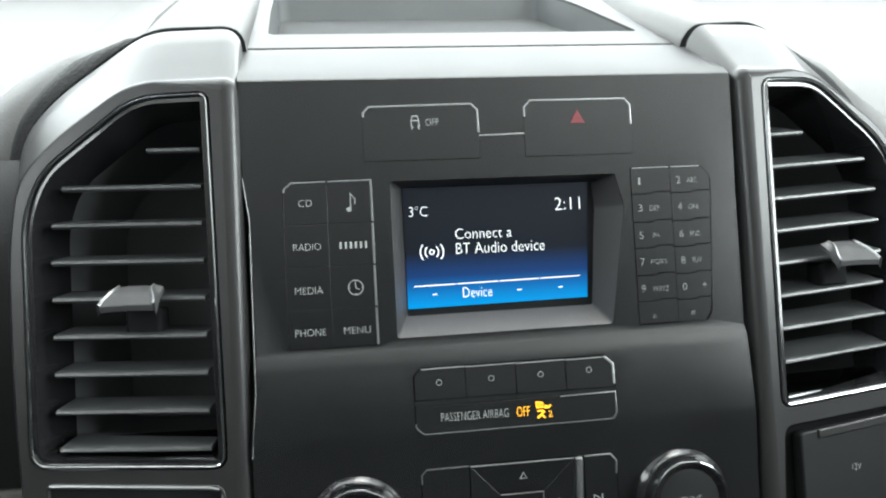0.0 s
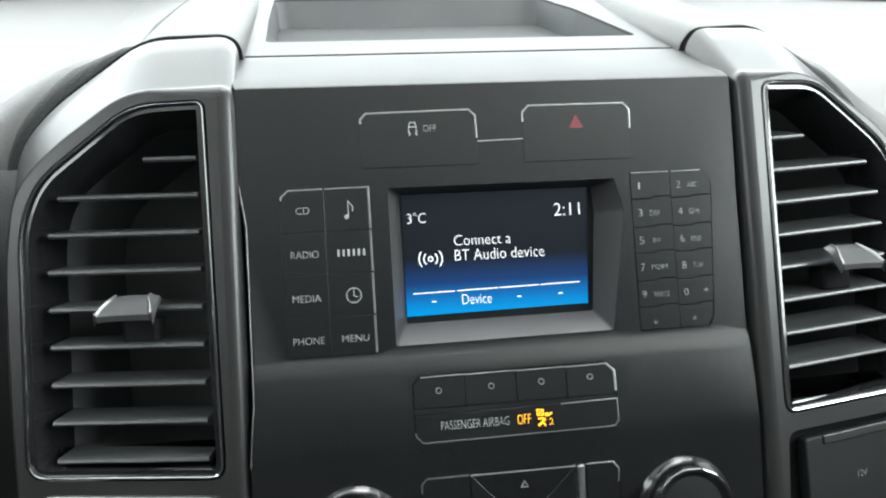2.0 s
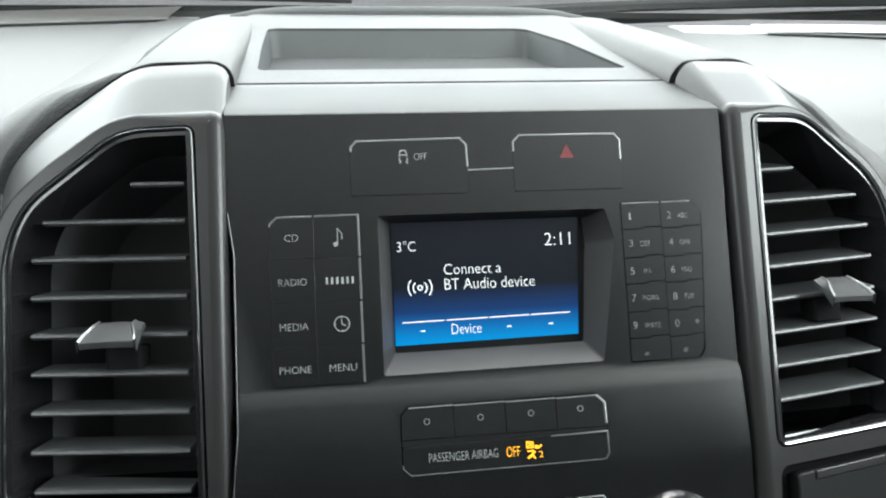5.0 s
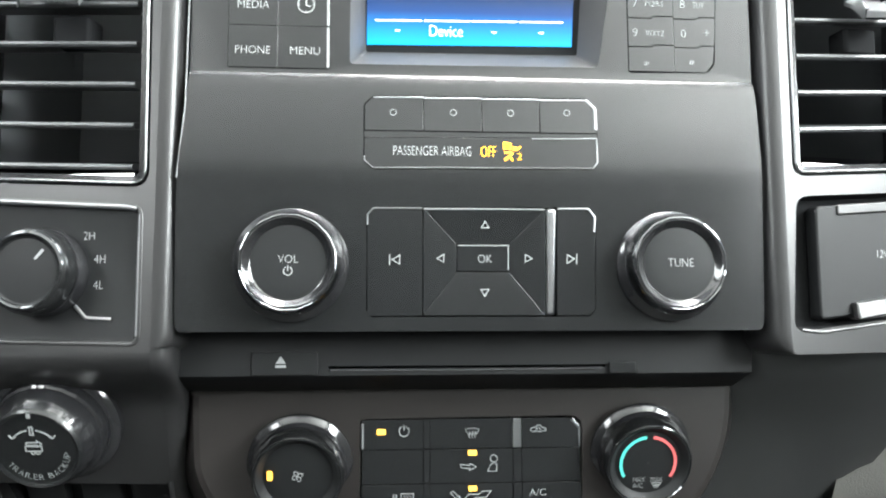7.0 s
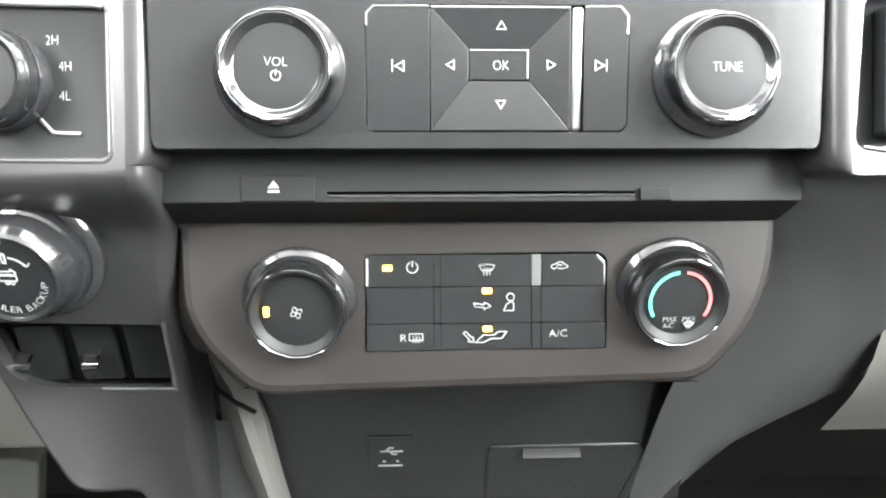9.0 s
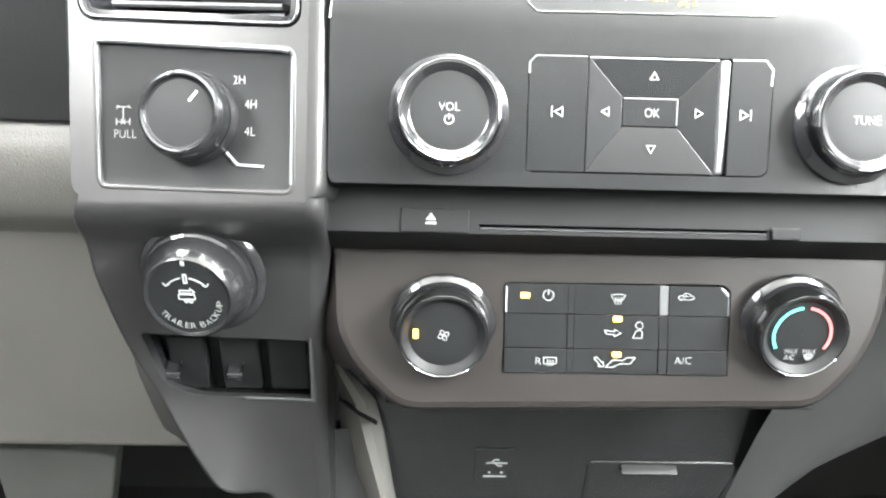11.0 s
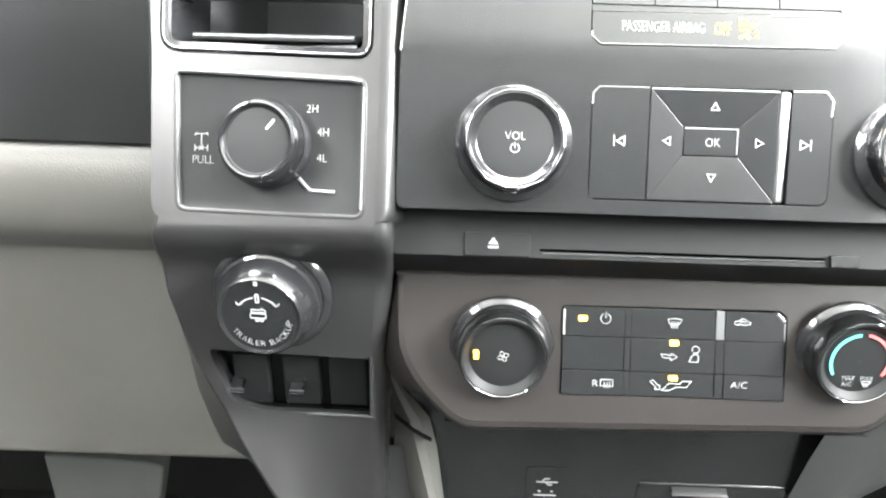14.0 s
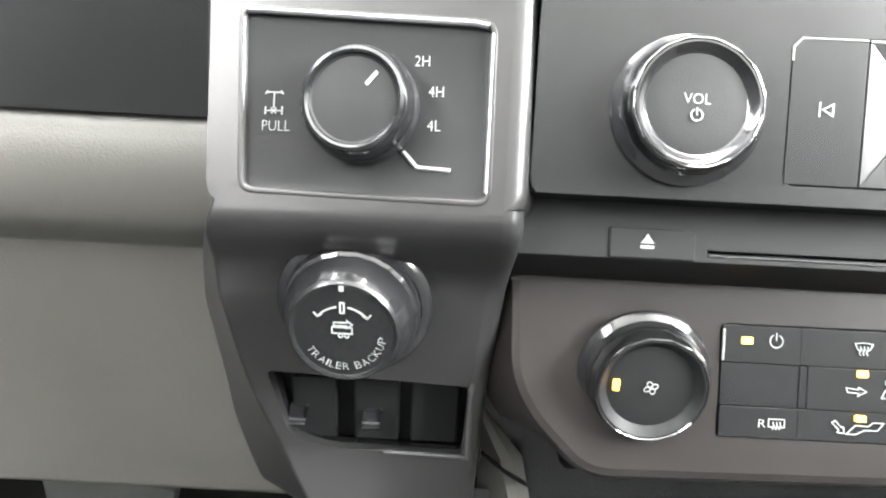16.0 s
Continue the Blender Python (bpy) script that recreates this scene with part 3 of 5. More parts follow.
for side, profile, edge_x in ((-1, pad_profile, -0.2800), (1, pass_profile, 0.2740)):
    turn = pose(side * 0.135, -0.004, 0, 0, 0, side * SLOPE)
    ring = proud(side)
    top = [(side * u, z) for u, z in ring if z > 0.11 and u < 0.056]
    top = [(top[0][0] - side * 0.0012, top[0][1] - 0.016)] + top
    rings = []
    for y, sink in ((0.0500, 0.0003), (0.0508, 0.0), (0.053, -0.0002), (0.10, 0.0), (0.18, 0.0), (0.28, 0.0), (0.40, 0.004), (0.52, 0.020)):
        rings.append([hump_point(turn, x, z - sink, y) for x, z in top])
    part("hump_crown", loft(rings, closed=False), HUMP, dash, "smooth grey crown of the hump")
    # the shoulder runs from the crown's edge and the seam out to the soft pad
    corner = top[-1]
    inner_far = [hump_point(turn, corner[0], corner[1], y) for y in (0.52, 0.40, 0.28, 0.18, 0.10, 0.0500)]
    pad_far = [(edge_x, y, z) for y, z in profile if y > 0.165]
    pad_near = [pad_far[-1]] + [(edge_x, y, z) for y, z in profile if y <= 0.165 and z > -0.045]
    b = resampled(pad_far, 10) + resampled(pad_near, 22)[1:]
    rows = []
    for step, back in ((0.0, 0.0), (0.0036, 0.0020), (0.0062, 0.0045), (0.0080, 0.0085), (0.0090, 0.0130)):
        step *= 1.0 if side < 0 else 0.9
        outer_line = []
        for p, q in zip(ring, grow(SEAM[side], 0.0028 + step)):
            if p[1] > -0.06 and p[0] > side * corner[0]:
                w = min(1, max(0, (p[0] - 0.056) / 0.025))
                outer_line.append(hump_point(turn, side * (p[0] + (q[0] - p[0]) * w), p[1] + (q[1] - p[1]) * w, 0.0500 + back * w))
        start = inner_far[-1] + Vector((side * step * 0.3, back * 0.4, -step * 0.1))
        far_line = [p + Vector((side * step * 0.5, 0, -step * 0.1)) * (k / 5) for k, p in enumerate(inner_far[:-1])] + [start]
        rows.append(resampled(far_line, 10) + resampled([start] + outer_line, 22)[1:])
    # The shade on this side band is put into its colour.
    part("hump_shoulder", loft(rows, closed=False), SHOULDER, dash, "grained shoulder of the hump, coloured dark for its shade")
    last = rows[-1]
    rows = [last]
    for j in range(1, 11):
        t = j / 10
        rows.append([p.lerp(q, t) + Vector((0, 0, (0.004 if k > 12 else -0.0075 + 0.0115 * max(0, k - 5) / 7) * math.sin(math.pi * t ** 0.6))) for k, (p, q) in enumerate(zip(last, b))])
    part("pad_fillet", loft(rows, closed=False), PAD, dash, "soft pad running up to the hump")

# tray on top of the hump
TOP = 0.5695


def top_z(y):
    return 0.1255 + (y - 0.0475) * TOP


tray = thing("top_tray", "grey open storage tray moulded into the dashboard's top", "tray", TRUCK)
outer = [(-0.1500, 0.0530), (0.1480, 0.0530), (0.150, 0.16), (0.148, 0.27), (0.13, 0.30), (-0.14, 0.30), (-0.150, 0.27), (-0.152, 0.16)]
hole = [(-0.118, 0.084), (0.108, 0.084), (0.098, 0.17), (0.083, 0.222), (0.076, 0.226), (-0.116, 0.226), (-0.122, 0.222), (-0.121, 0.15)]
bm = bmesh.new()
rim = plate(fillet(outer, 0.012), 0, 0.004, [fillet(hole, 0.005)], bm=bm)
for v in bm.verts:
    x, d, y = v.co
    v.co = (x, y, top_z(y) - d)
part("rim", bm, RIM, tray, bevel=0.0012)
bm = bmesh.new()
lip = fillet(hole, 0.005)
loft([[(x, y, top_z(y) - 0.002) for x, y in lip], [(x * 0.985, 0.155 + (y - 0.155) * 0.985, top_z(y) - 0.024) for x, y in lip]], bm=bm)
part("wall", bm, TRAYWALL, tray)
bm = bmesh.new()
bm.faces.new([bm.verts.new((x * 0.99, y, top_z(y) - 0.0235)) for x, y in lip])
part("mat", bm, RUBBER, tray, "grey rubber mat")
crest = smooth_line([(0.296, -0.004), (0.2975, 0.0020), (0.300, 0.0045), (0.306, 0.0058), (0.325, 0.003), (0.36, -0.012), (0.44, -0.05)], 4)
part("rear_crest", loft([[(x, y, top_z(y) + h - 0.008 * (abs(x) / 0.16) ** 6) for y, h in crest] for x in np.linspace(-0.160, 0.160, 17)], closed=False), RUBBER, tray, "rounded grey crest behind the tray")

# ---- air vents ----
def air_vent(side, base):
    vent = thing("air_vent", "black slatted air vent with a bright chrome frame", "air vent", base, "dashboard air vents")
    line = VENT[side]
    part("chrome_frame", hoop(mirror(side, line), 0.0010, 0.0016, 0.0020), CHROME, vent, "bright chrome frame", bevel=0)
    inner = grow(line, -0.0032)
    part("inner_frame", loft([[(x, y, z) for x, z in mirror(side, grow(line, g))] for g, y in ((-0.0008, 0.0008), (-0.0030, 0.0006), (-0.0036, 0.004), (-0.0060, 0.030))]), GLOSS, vent, "glossy black inner frame")
    part("housing", loft([[(x, 0.026, z) for x, z in mirror(side, inner)], [(x * 0.96, 0.095, z * 0.96) for x, z in mirror(side, inner)]], cap=(False, True)), DUCT, vent)
    lo, hi = min(u for u, z in inner), max(u for u, z in inner)
    z0 = 0.0655 if side > 0 else 0.0650
    tip = 0.0019 if side > 0 else 0.0008
    step = 0.0168 if side > 0 else 0.0174
    ahead = -0.0010 if side > 0 else -0.0030
    for k in range(9 if side < 0 else 8):
        z = z0 - k * step
        cut = max((u for u, w in inner if w > z - 0.002), default=hi)
        ends = [u for (u, w), (u2, w2) in zip(inner, inner[1:] + inner[:1]) if (w - z) * (w2 - z) <= 0]
        if len(ends) >= 2:
            a, b = min(ends) + 0.004, max(ends) - (0.0075 if k else 0.012)
        else:
            a, b = lo + 0.004, cut - 0.008
        prof = [(0.0080, -0.0018), (0.0066, -0.0016), (0.0058, -0.0008), (0.0060, 0.0002), (0.0070, 0.0008), (0.0090, 0.0012), (0.016, 0.0016 + tip), (0.026, 0.0018 + 2.4 * tip), (0.026, 0.0006 + 2.4 * tip), (0.016, tip)]
        rings = [[(side * u, y + ahead, z + h + (0.065 * (u - 0.027) if side > 0 else 0.033 * (u - 0.012))) for y, h in prof] for u in (a, a + 0.001, b - 0.001, b)]
        part("slat", loft(rings, cap=(True, True)), SLAT, vent)
    part("sill", loft([[(side * u, y, z) for y, z in ((0.003, -0.0775 if side < 0 else -0.0695), (0.020, -0.0690 if side < 0 else -0.0625), (0.020, -0.082 if side < 0 else -0.074), (0.003, -0.0815 if side < 0 else -0.0735))] for u in (lo + 0.003, hi - 0.004)], cap=(True, True)), SMOKE, vent, "smooth silvery sill")
    # finger tab on the fifth slat
    zt = z0 - 4 * step
    zt += 0.0008 if side < 0 else 0.0022
    uc = 0.0420 if side < 0 else 0.0440
    rise = lambda t: (-0.0042 if side > 0 else -0.0030) + (0.0102 if side > 0 else 0.0088) * t + 0.0016 * math.sin(3.14 * t)
    ridge = ((0.0, 0.0124), (0.05, 0.0122), (0.22, 0.0116), (0.45, 0.0098), (0.68, 0.0084), (1.0, 0.0082))
    crown = [[(side * (uc + k * w), -0.0112 + 0.0125 * t - 0.0006 * (1 - k * k), zt + rise(t) + 0.0004 * (1 - k * k)) for k in (-1, -0.5, 0, 0.5, 1)] for t, w in ridge]
    under_side = [[(x, y + 0.0012, z - 0.0030) for x, y, z in row] for row in crown]
    tab = part("tab", loft([row + low[::-1] for row, low in zip(crown, under_side)], cap=(True, True)), BEZEL, vent, "satin grey finger tab", bevel=0.0005)
    for k in (-1, 1):
        rows = []
        for t, w in ridge:
            y, z = -0.0114 + 0.0125 * t, zt + rise(t)
            edge = 0.0132 - 0.0008 * t
            rows.append([(side * (uc + k * (w + 0.0009 * math.cos(a))), y - 0.0004 * math.sin(a), z + 0.0010 * math.sin(a)) for a in np.linspace(math.pi, 0.3, 8)] + [(side * (uc + k * (edge - 0.0002)), y + 0.0006, z - 0.0030 + 0.0022 * t), (side * (uc + k * edge), y + 0.0010, z - 0.0046 + 0.0020 * t)])
        part("tab_edge", loft(rows, closed=False), SATIN, tab, "polished flaring edge of the tab")
    part("tab_stem", loft([[(side * (uc + k * w), y, z) for k, z in ((-1, zt - 0.0045), (1, zt - 0.0045), (1, zt - 0.0165), (-1, zt - 0.0165))] for w, y in ((0.0085, 0.018), (0.0085, 0.0080), (0.0075, 0.0065))], cap=(True, True)), DARK, tab, "black block under the tab", bevel=0.0012)
    return vent


air_vent(-1, LEFT)
air_vent(1, RIGHT)

# ---- audio control panel ----
audio = thing("audio_panel", "matte black radio panel with lit colour display, keys and knobs", "radio", TRUCK)
fascia = [(-0.1264, 0.0960), (0.1205, 0.0960), (0.1200, 0.0520), (0.1196, 0.0400), (0.1194, -0.0330), (0.1200, -0.0775), (0.1205, -0.1395), (0.1190, -0.1425), (-0.1250, -0.1425), (-0.1266, -0.1395), (-0.1262, -0.0790), (-0.1232, -0.0500), (-0.1232, 0.0300), (-0.1264, 0.0520)]
pad_line = fillet([(-0.1079, -0.0320), (-0.0652, -0.0320), (-0.0652, 0.0478), (-0.1040, 0.0476), (-0.1079, 0.0436)], 0.0012, 3)
phone_line = fillet([(0.0640, -0.0305), (0.1000, -0.0300), (0.1030, -0.0260), (0.1066, 0.0430), (0.1012, 0.0492), (0.0640, 0.0490)], 0.0015, 3)
screen_line = fillet([(-0.0568, -0.0294), (0.0505, -0.0286), (0.0600, 0.0300), (0.0560, 0.0462), (-0.0568, 0.0462)], 0.0016, 3)
off_line = fillet([(-0.0688, 0.0560), (-0.0118, 0.0560), (-0.0118, 0.0802), (-0.0152, 0.0835), (-0.0656, 0.0829), (-0.0688, 0.0797)], 0.0008, 2)
warn_line = fillet([(0.0109, 0.0560), (0.0664, 0.0560), (0.0664, 0.0810), (0.0634, 0.0845), (0.0144, 0.0846), (0.0109, 0.0811)], 0.0008, 2)
strip_line = fillet([(-0.0470, -0.0756), (0.0462, -0.0748), (0.0484, -0.0720), (0.0484, -0.0478), (0.0440, -0.0434), (-0.0470, -0.0440), (-0.0508, -0.0478), (-0.0508, -0.0720)], 0.0008, 2)
nav_line = fillet([(-0.0470, -0.1366), (0.0445, -0.1366), (0.0470, -0.1340), (0.0472, -0.0948), (0.0440, -0.0908), (-0.0466, -0.0912), (-0.0493, -0.0940), (-0.0493, -0.1340)], 0.0008, 2)
holes = [pad_line, phone_line, screen_line, off_line, warn_line, strip_line, nav_line]
def bulge(z):
    """The panel swells forward below the display, over a crease, and falls back again towards its foot."""
    line = ((0.0, 0.0), (0.0335, 0.0), (0.0345, -0.0006), (0.0360, -0.0016), (0.0420, -0.0029), (0.0640, -0.0045), (0.0690, -0.0047), (0.0730, -0.00485), (0.0770, -0.0048), (0.0820, -0.00445), (0.1400, -0.0005), (0.2000, -0.0005))
    for (d0, y0), (d1, y1) in zip(line, line[1:]):
        if -z <= d1:
            return y0 + (y1 - y0) * max(0, -z - d0) / (d1 - d0)
    return line[-1][1]


bm = plate(fillet(fascia, [0.001, 0.001, 0.004, 0.008, 0.01, 0.01, 0.006, 0.004, 0.004, 0.006, 0.01, 0.02, 0.02, 0.01], 4), 0.0, 0.012, holes)
for z in (-0.0335, -0.0345, -0.0360, -0.0420, -0.0640, -0.0690, -0.0730, -0.0770, -0.0820):
    bmesh.ops.bisect_plane(bm, geom=bm.verts[:] + bm.edges[:] + bm.faces[:], plane_co=(0, 0, z), plane_no=(0, 0, 1))
part("fascia", bm, BLACK, audio, bevel=0.0006)
# Highlight along the crease beside the left upright, built as a pale strip.
part("bright_edge", strip([(-0.1262, 0.0500), (-0.1237, 0.0300), (-0.1237, -0.0500), (-0.1262, -0.0800)], -0.0001, 0.0007, 0.0004), STEEL, audio, "thin steel strip drawn as the side edge's highlight")
part("backing", plate(rect(-0.112, 0.112, -0.139, 0.09), 0.0125, 0.020), DARK, audio)
part("side_wall", loft([[(x, 0.0118, z) for x, z in fillet(fascia, 0.004, 4)], [(math.copysign(max(abs(x), 0.1300), x) if abs(x) > 0.10 else x, 0.0165, z) for x, z in fillet(fascia, 0.004, 4)], [(math.copysign(max(abs(x), 0.1300), x) if abs(x) > 0.10 else x, 0.06, z * 0.99) for x, z in fillet(fascia, 0.004, 4)]]), BLACK, audio)
# the top of the panel folds back towards the tray
line = smooth_line([(0.0008, 0.0952), (0.0010, 0.0966), (0.0038, 0.0986), (0.012, 0.1040), (0.030, 0.1150), (0.0496, 0.1266), (0.0506, 0.1245)], 3)
fold = loft([[(x + (0.0090 if x > 0 else -0.0100) * max(0, y) / 0.048, y, z) for x in (-0.1264, 0.0, 0.1205)] for y, z in line], closed=False)
part("top_fold", fold, RIM, audio, "slanting upper edge of the panel")

# display in its funnel
bez = [(-0.0500, -0.0190), (0.0440, -0.0184), (0.0480, 0.0300), (0.0470, 0.0440), (-0.0500, 0.0440)]
bez = fillet(bez, 0.0012, 3)
display = part("display_bezel", loft([[(x, 0.0004, z) for x, z in screen_line], [(x, 0.0130, z) for x, z in bez], [(x, 0.0138, z) for x, z in bez]]), FUNNEL, audio, "dark grey funnel round the display")
screen = part("screen", plate([(-0.0500, -0.0162), (0.0420, -0.0150), (0.0455, 0.0440), (-0.0500, 0.0440)], 0.0118, 0.0128), SCREEN, display, "lit display fading from black to blue")
YS = 0.0116
for words, x, z, w, h in (("3°C", -0.0427, 0.0322, 0.0092, 0.0052), ("2:11", 0.0342, 0.0332, 0.0134, 0.0064), ("Connect a", -0.0102, 0.0201, 0.0288, 0.0052), ("BT Audio device", -0.0018, 0.0127, 0.0455, 0.0054), ("Device", -0.0148, -0.0094, 0.0148, 0.0050)):
    printed(words, x, z, YS, w, h, screen, GLYPH, "white glowing letters")
for x0, x1, k in ((-0.0464, -0.0256, 0), (-0.0246, -0.0041, 1), (-0.0031, 0.0171, 2), (0.0181, 0.0382, 3)):
    z0, z1 = -0.0052 + (x0 + 0.0464) * 0.014, -0.0052 + (x1 + 0.0464) * 0.014
    symbol([[(x0, z0), (x1, z1)]], YS, screen, GLYPH, 0.0005, "thin white line")
for x, z in ((-0.0364, -0.0096), (0.0067, -0.0095), (0.0281, -0.0092)):
    symbol([[(x - 0.0011, z), (x + 0.0011, z)]], YS, screen, GLYPH, 0.0006, "short white dash")
cx, cz = -0.0368, 0.0116
symbol([arc(cx, cz, 0.0011, 0, 360, 16), arc(cx, cz, 0.0034, 132, 228, 10), arc(cx, cz, 0.0034, -48, 48, 10), arc(cx, cz, 0.0058, 140, 220, 10), arc(cx, cz, 0.0058, -40, 40, 10)], YS, screen, GLYPH, 0.0006, "white glowing wave sign")

# two keys above the display
YK = -0.0002
off_key = key("traction_key", grow(off_line, -0.0001), YK, audio)
warn_key = key("hazard_key", grow(warn_line, -0.0001), YK, audio)
part("bright_edge", strip([(-0.0682, 0.0775), (-0.0682, 0.0797), (-0.0654, 0.0825), (-0.0154, 0.0831), (-0.0123, 0.0800), (-0.0121, 0.0690)], YK, 0.0011, 0.0003), SATIN, off_key, "thin silver edge")
part("bright_edge", strip([(0.0113, 0.0760), (0.0113, 0.0808), (0.0146, 0.0841), (0.0632, 0.0840), (0.0660, 0.0808), (0.0659, 0.0712)], YK, 0.0010, 0.0003), SATIN, warn_key, "thin silver edge")
part("bright_edge", strip([(-0.0118, 0.0672), (0.0109, 0.0676)], 0.0, 0.0011, 0.0004), SATIN, audio, "thin silver edge between the keys")
printed("OFF", -0.0348, 0.0745, YK, 0.0064, 0.0034, off_key)
cx, cz = -0.0432, 0.0748
symbol([[(cx - 0.0018, cz + 0.0006), (cx - 0.0012, cz + 0.0028), (cx + 0.0012, cz + 0.0028), (cx + 0.0018, cz + 0.0006), (cx - 0.0018, cz + 0.0006)], [(cx - 0.0018, cz + 0.0008), (cx - 0.0018, cz - 0.0004)], [(cx + 0.0018, cz + 0.0008), (cx + 0.0018, cz - 0.0004)],
        [(cx - 0.0016, cz - 0.0008), (cx - 0.0020, cz - 0.0018), (cx - 0.0012, cz - 0.0026), (cx - 0.0018, cz - 0.0036)], [(cx + 0.0016, cz - 0.0008), (cx + 0.0022, cz - 0.0018), (cx + 0.0014, cz - 0.0026), (cx + 0.0022, cz - 0.0036)]], YK, off_key, width=0.0006)
cx, cz = 0.0383, 0.0752
symbol([[(cx - 0.0028, cz - 0.0024), (cx, cz + 0.0026), (cx + 0.0028, cz - 0.0024), (cx - 0.0028, cz - 0.0024)], [(cx - 0.0013, cz - 0.0015), (cx, cz + 0.0009), (cx + 0.0013, cz - 0.0015), (cx - 0.0013, cz - 0.0015)]], YK, warn_key, RED, 0.0011, "red warning triangle")

# source keys, two columns of four
rows_z = (0.0476, 0.0270, 0.0067, -0.0135, -0.0318)
names = (("CD", 0.0063, None), ("RADIO", 0.0129, "bars"), ("MEDIA", 0.0131, None), ("PHONE", 0.0144, "MENU"))
wide = {"MENU": 0.0125}
for i, (left, w, right) in enumerate(names):
    z1, z0 = rows_z[i] - 0.00005, rows_z[i + 1] + 0.00005
    a = [(-0.1077, z0), (-0.08725, z0), (-0.08725, z1), (-0.1077, z1)]
    if i == 0:
        a = [(-0.1077, z0), (-0.08725, z0), (-0.08725, z1), (-0.1040, z1), (-0.1077, z1 - 0.0036)]
    k1 = key("source_key", a, YK, audio, "black key with a white word")
    k2 = key("source_key", [(-0.08715, z0), (-0.0654, z0), (-0.0654, z1), (-0.08715, z1)], YK, audio, "black key with a silver edge")
    zc = (0.0371, 0.0163, -0.0044, -0.0242)[i]
    printed(left, -0.0975, zc, YK, w, 0.0033, k1)
    if right == "bars":
        symbol([[(-0.0817 + 0.0024 * k, zc - 0.0016), (-0.0817 + 0.0024 * k, zc + 0.0016)] for k in range(6)], YK, k2, width=0.0011, label="row of six plain bars")
    elif right:
        printed(right, -0.0757, zc, YK, wide[right], 0.0033, k2)
    elif i == 0:
        cx, cz = -0.0757, 0.0368
        symbol([[(cx - 0.0004, cz - 0.0032), (cx - 0.0004, cz + 0.0042), (cx + 0.0018, cz + 0.0014), (cx + 0.0016, cz - 0.0010)]], YK, k2, width=0.0005)
        symbol([[(cx - 0.0022, cz - 0.0038), (cx - 0.0004, cz - 0.0030)]], YK, k2, width=0.0020)
    else:
        cx, cz = -0.0755, -0.0040
        symbol([arc(cx, cz, 0.0035, 0, 360, 28), [(cx, cz + 0.0024), (cx, cz - 0.0002), (cx + 0.0018, cz - 0.0009)]] + [[(cx + 0.0035 * math.cos(a), cz + 0.0035 * math.sin(a)), (cx + 0.0027 * math.cos(a), cz + 0.0027 * math.sin(a))] for a in (0, math.pi / 2, math.pi, 4.712)], YK, k2, width=0.00045)
    part("bright_edge", strip([(-0.0662, z1 - (0.0004 if i else 0.0)), (-0.0661, z0 + 0.0004)], YK, 0.0011, 0.0003), SATIN, k2, "thin silver edge")
    if i == 0:
        part("bright_edge", strip([(-0.1074, 0.0425), (-0.1072, 0.0440), (-0.1039, 0.0469), (-0.0877, 0.0470)], YK, 0.0009, 0.0003), SATIN, k1, "thin silver edge")
        part("bright_edge", strip([(-0.0867, 0.0470), (-0.0660, 0.0472)], YK, 0.0009, 0.0003), SATIN, k2, "thin silver edge")

# number keys
zs = (0.0488, 0.0357, 0.0215, 0.0085, -0.0053, -0.0183, -0.0300)
digits = (("1", ""), ("2", "ABC"), ("3", "DEF"), ("4", "GHI"), ("5", "JKL"), ("6", "MNO"), ("7", "PQRS"), ("8", "TUV"), ("9", "WXYZ"), ("0", "+"), ("*", ""), ("#", ""))
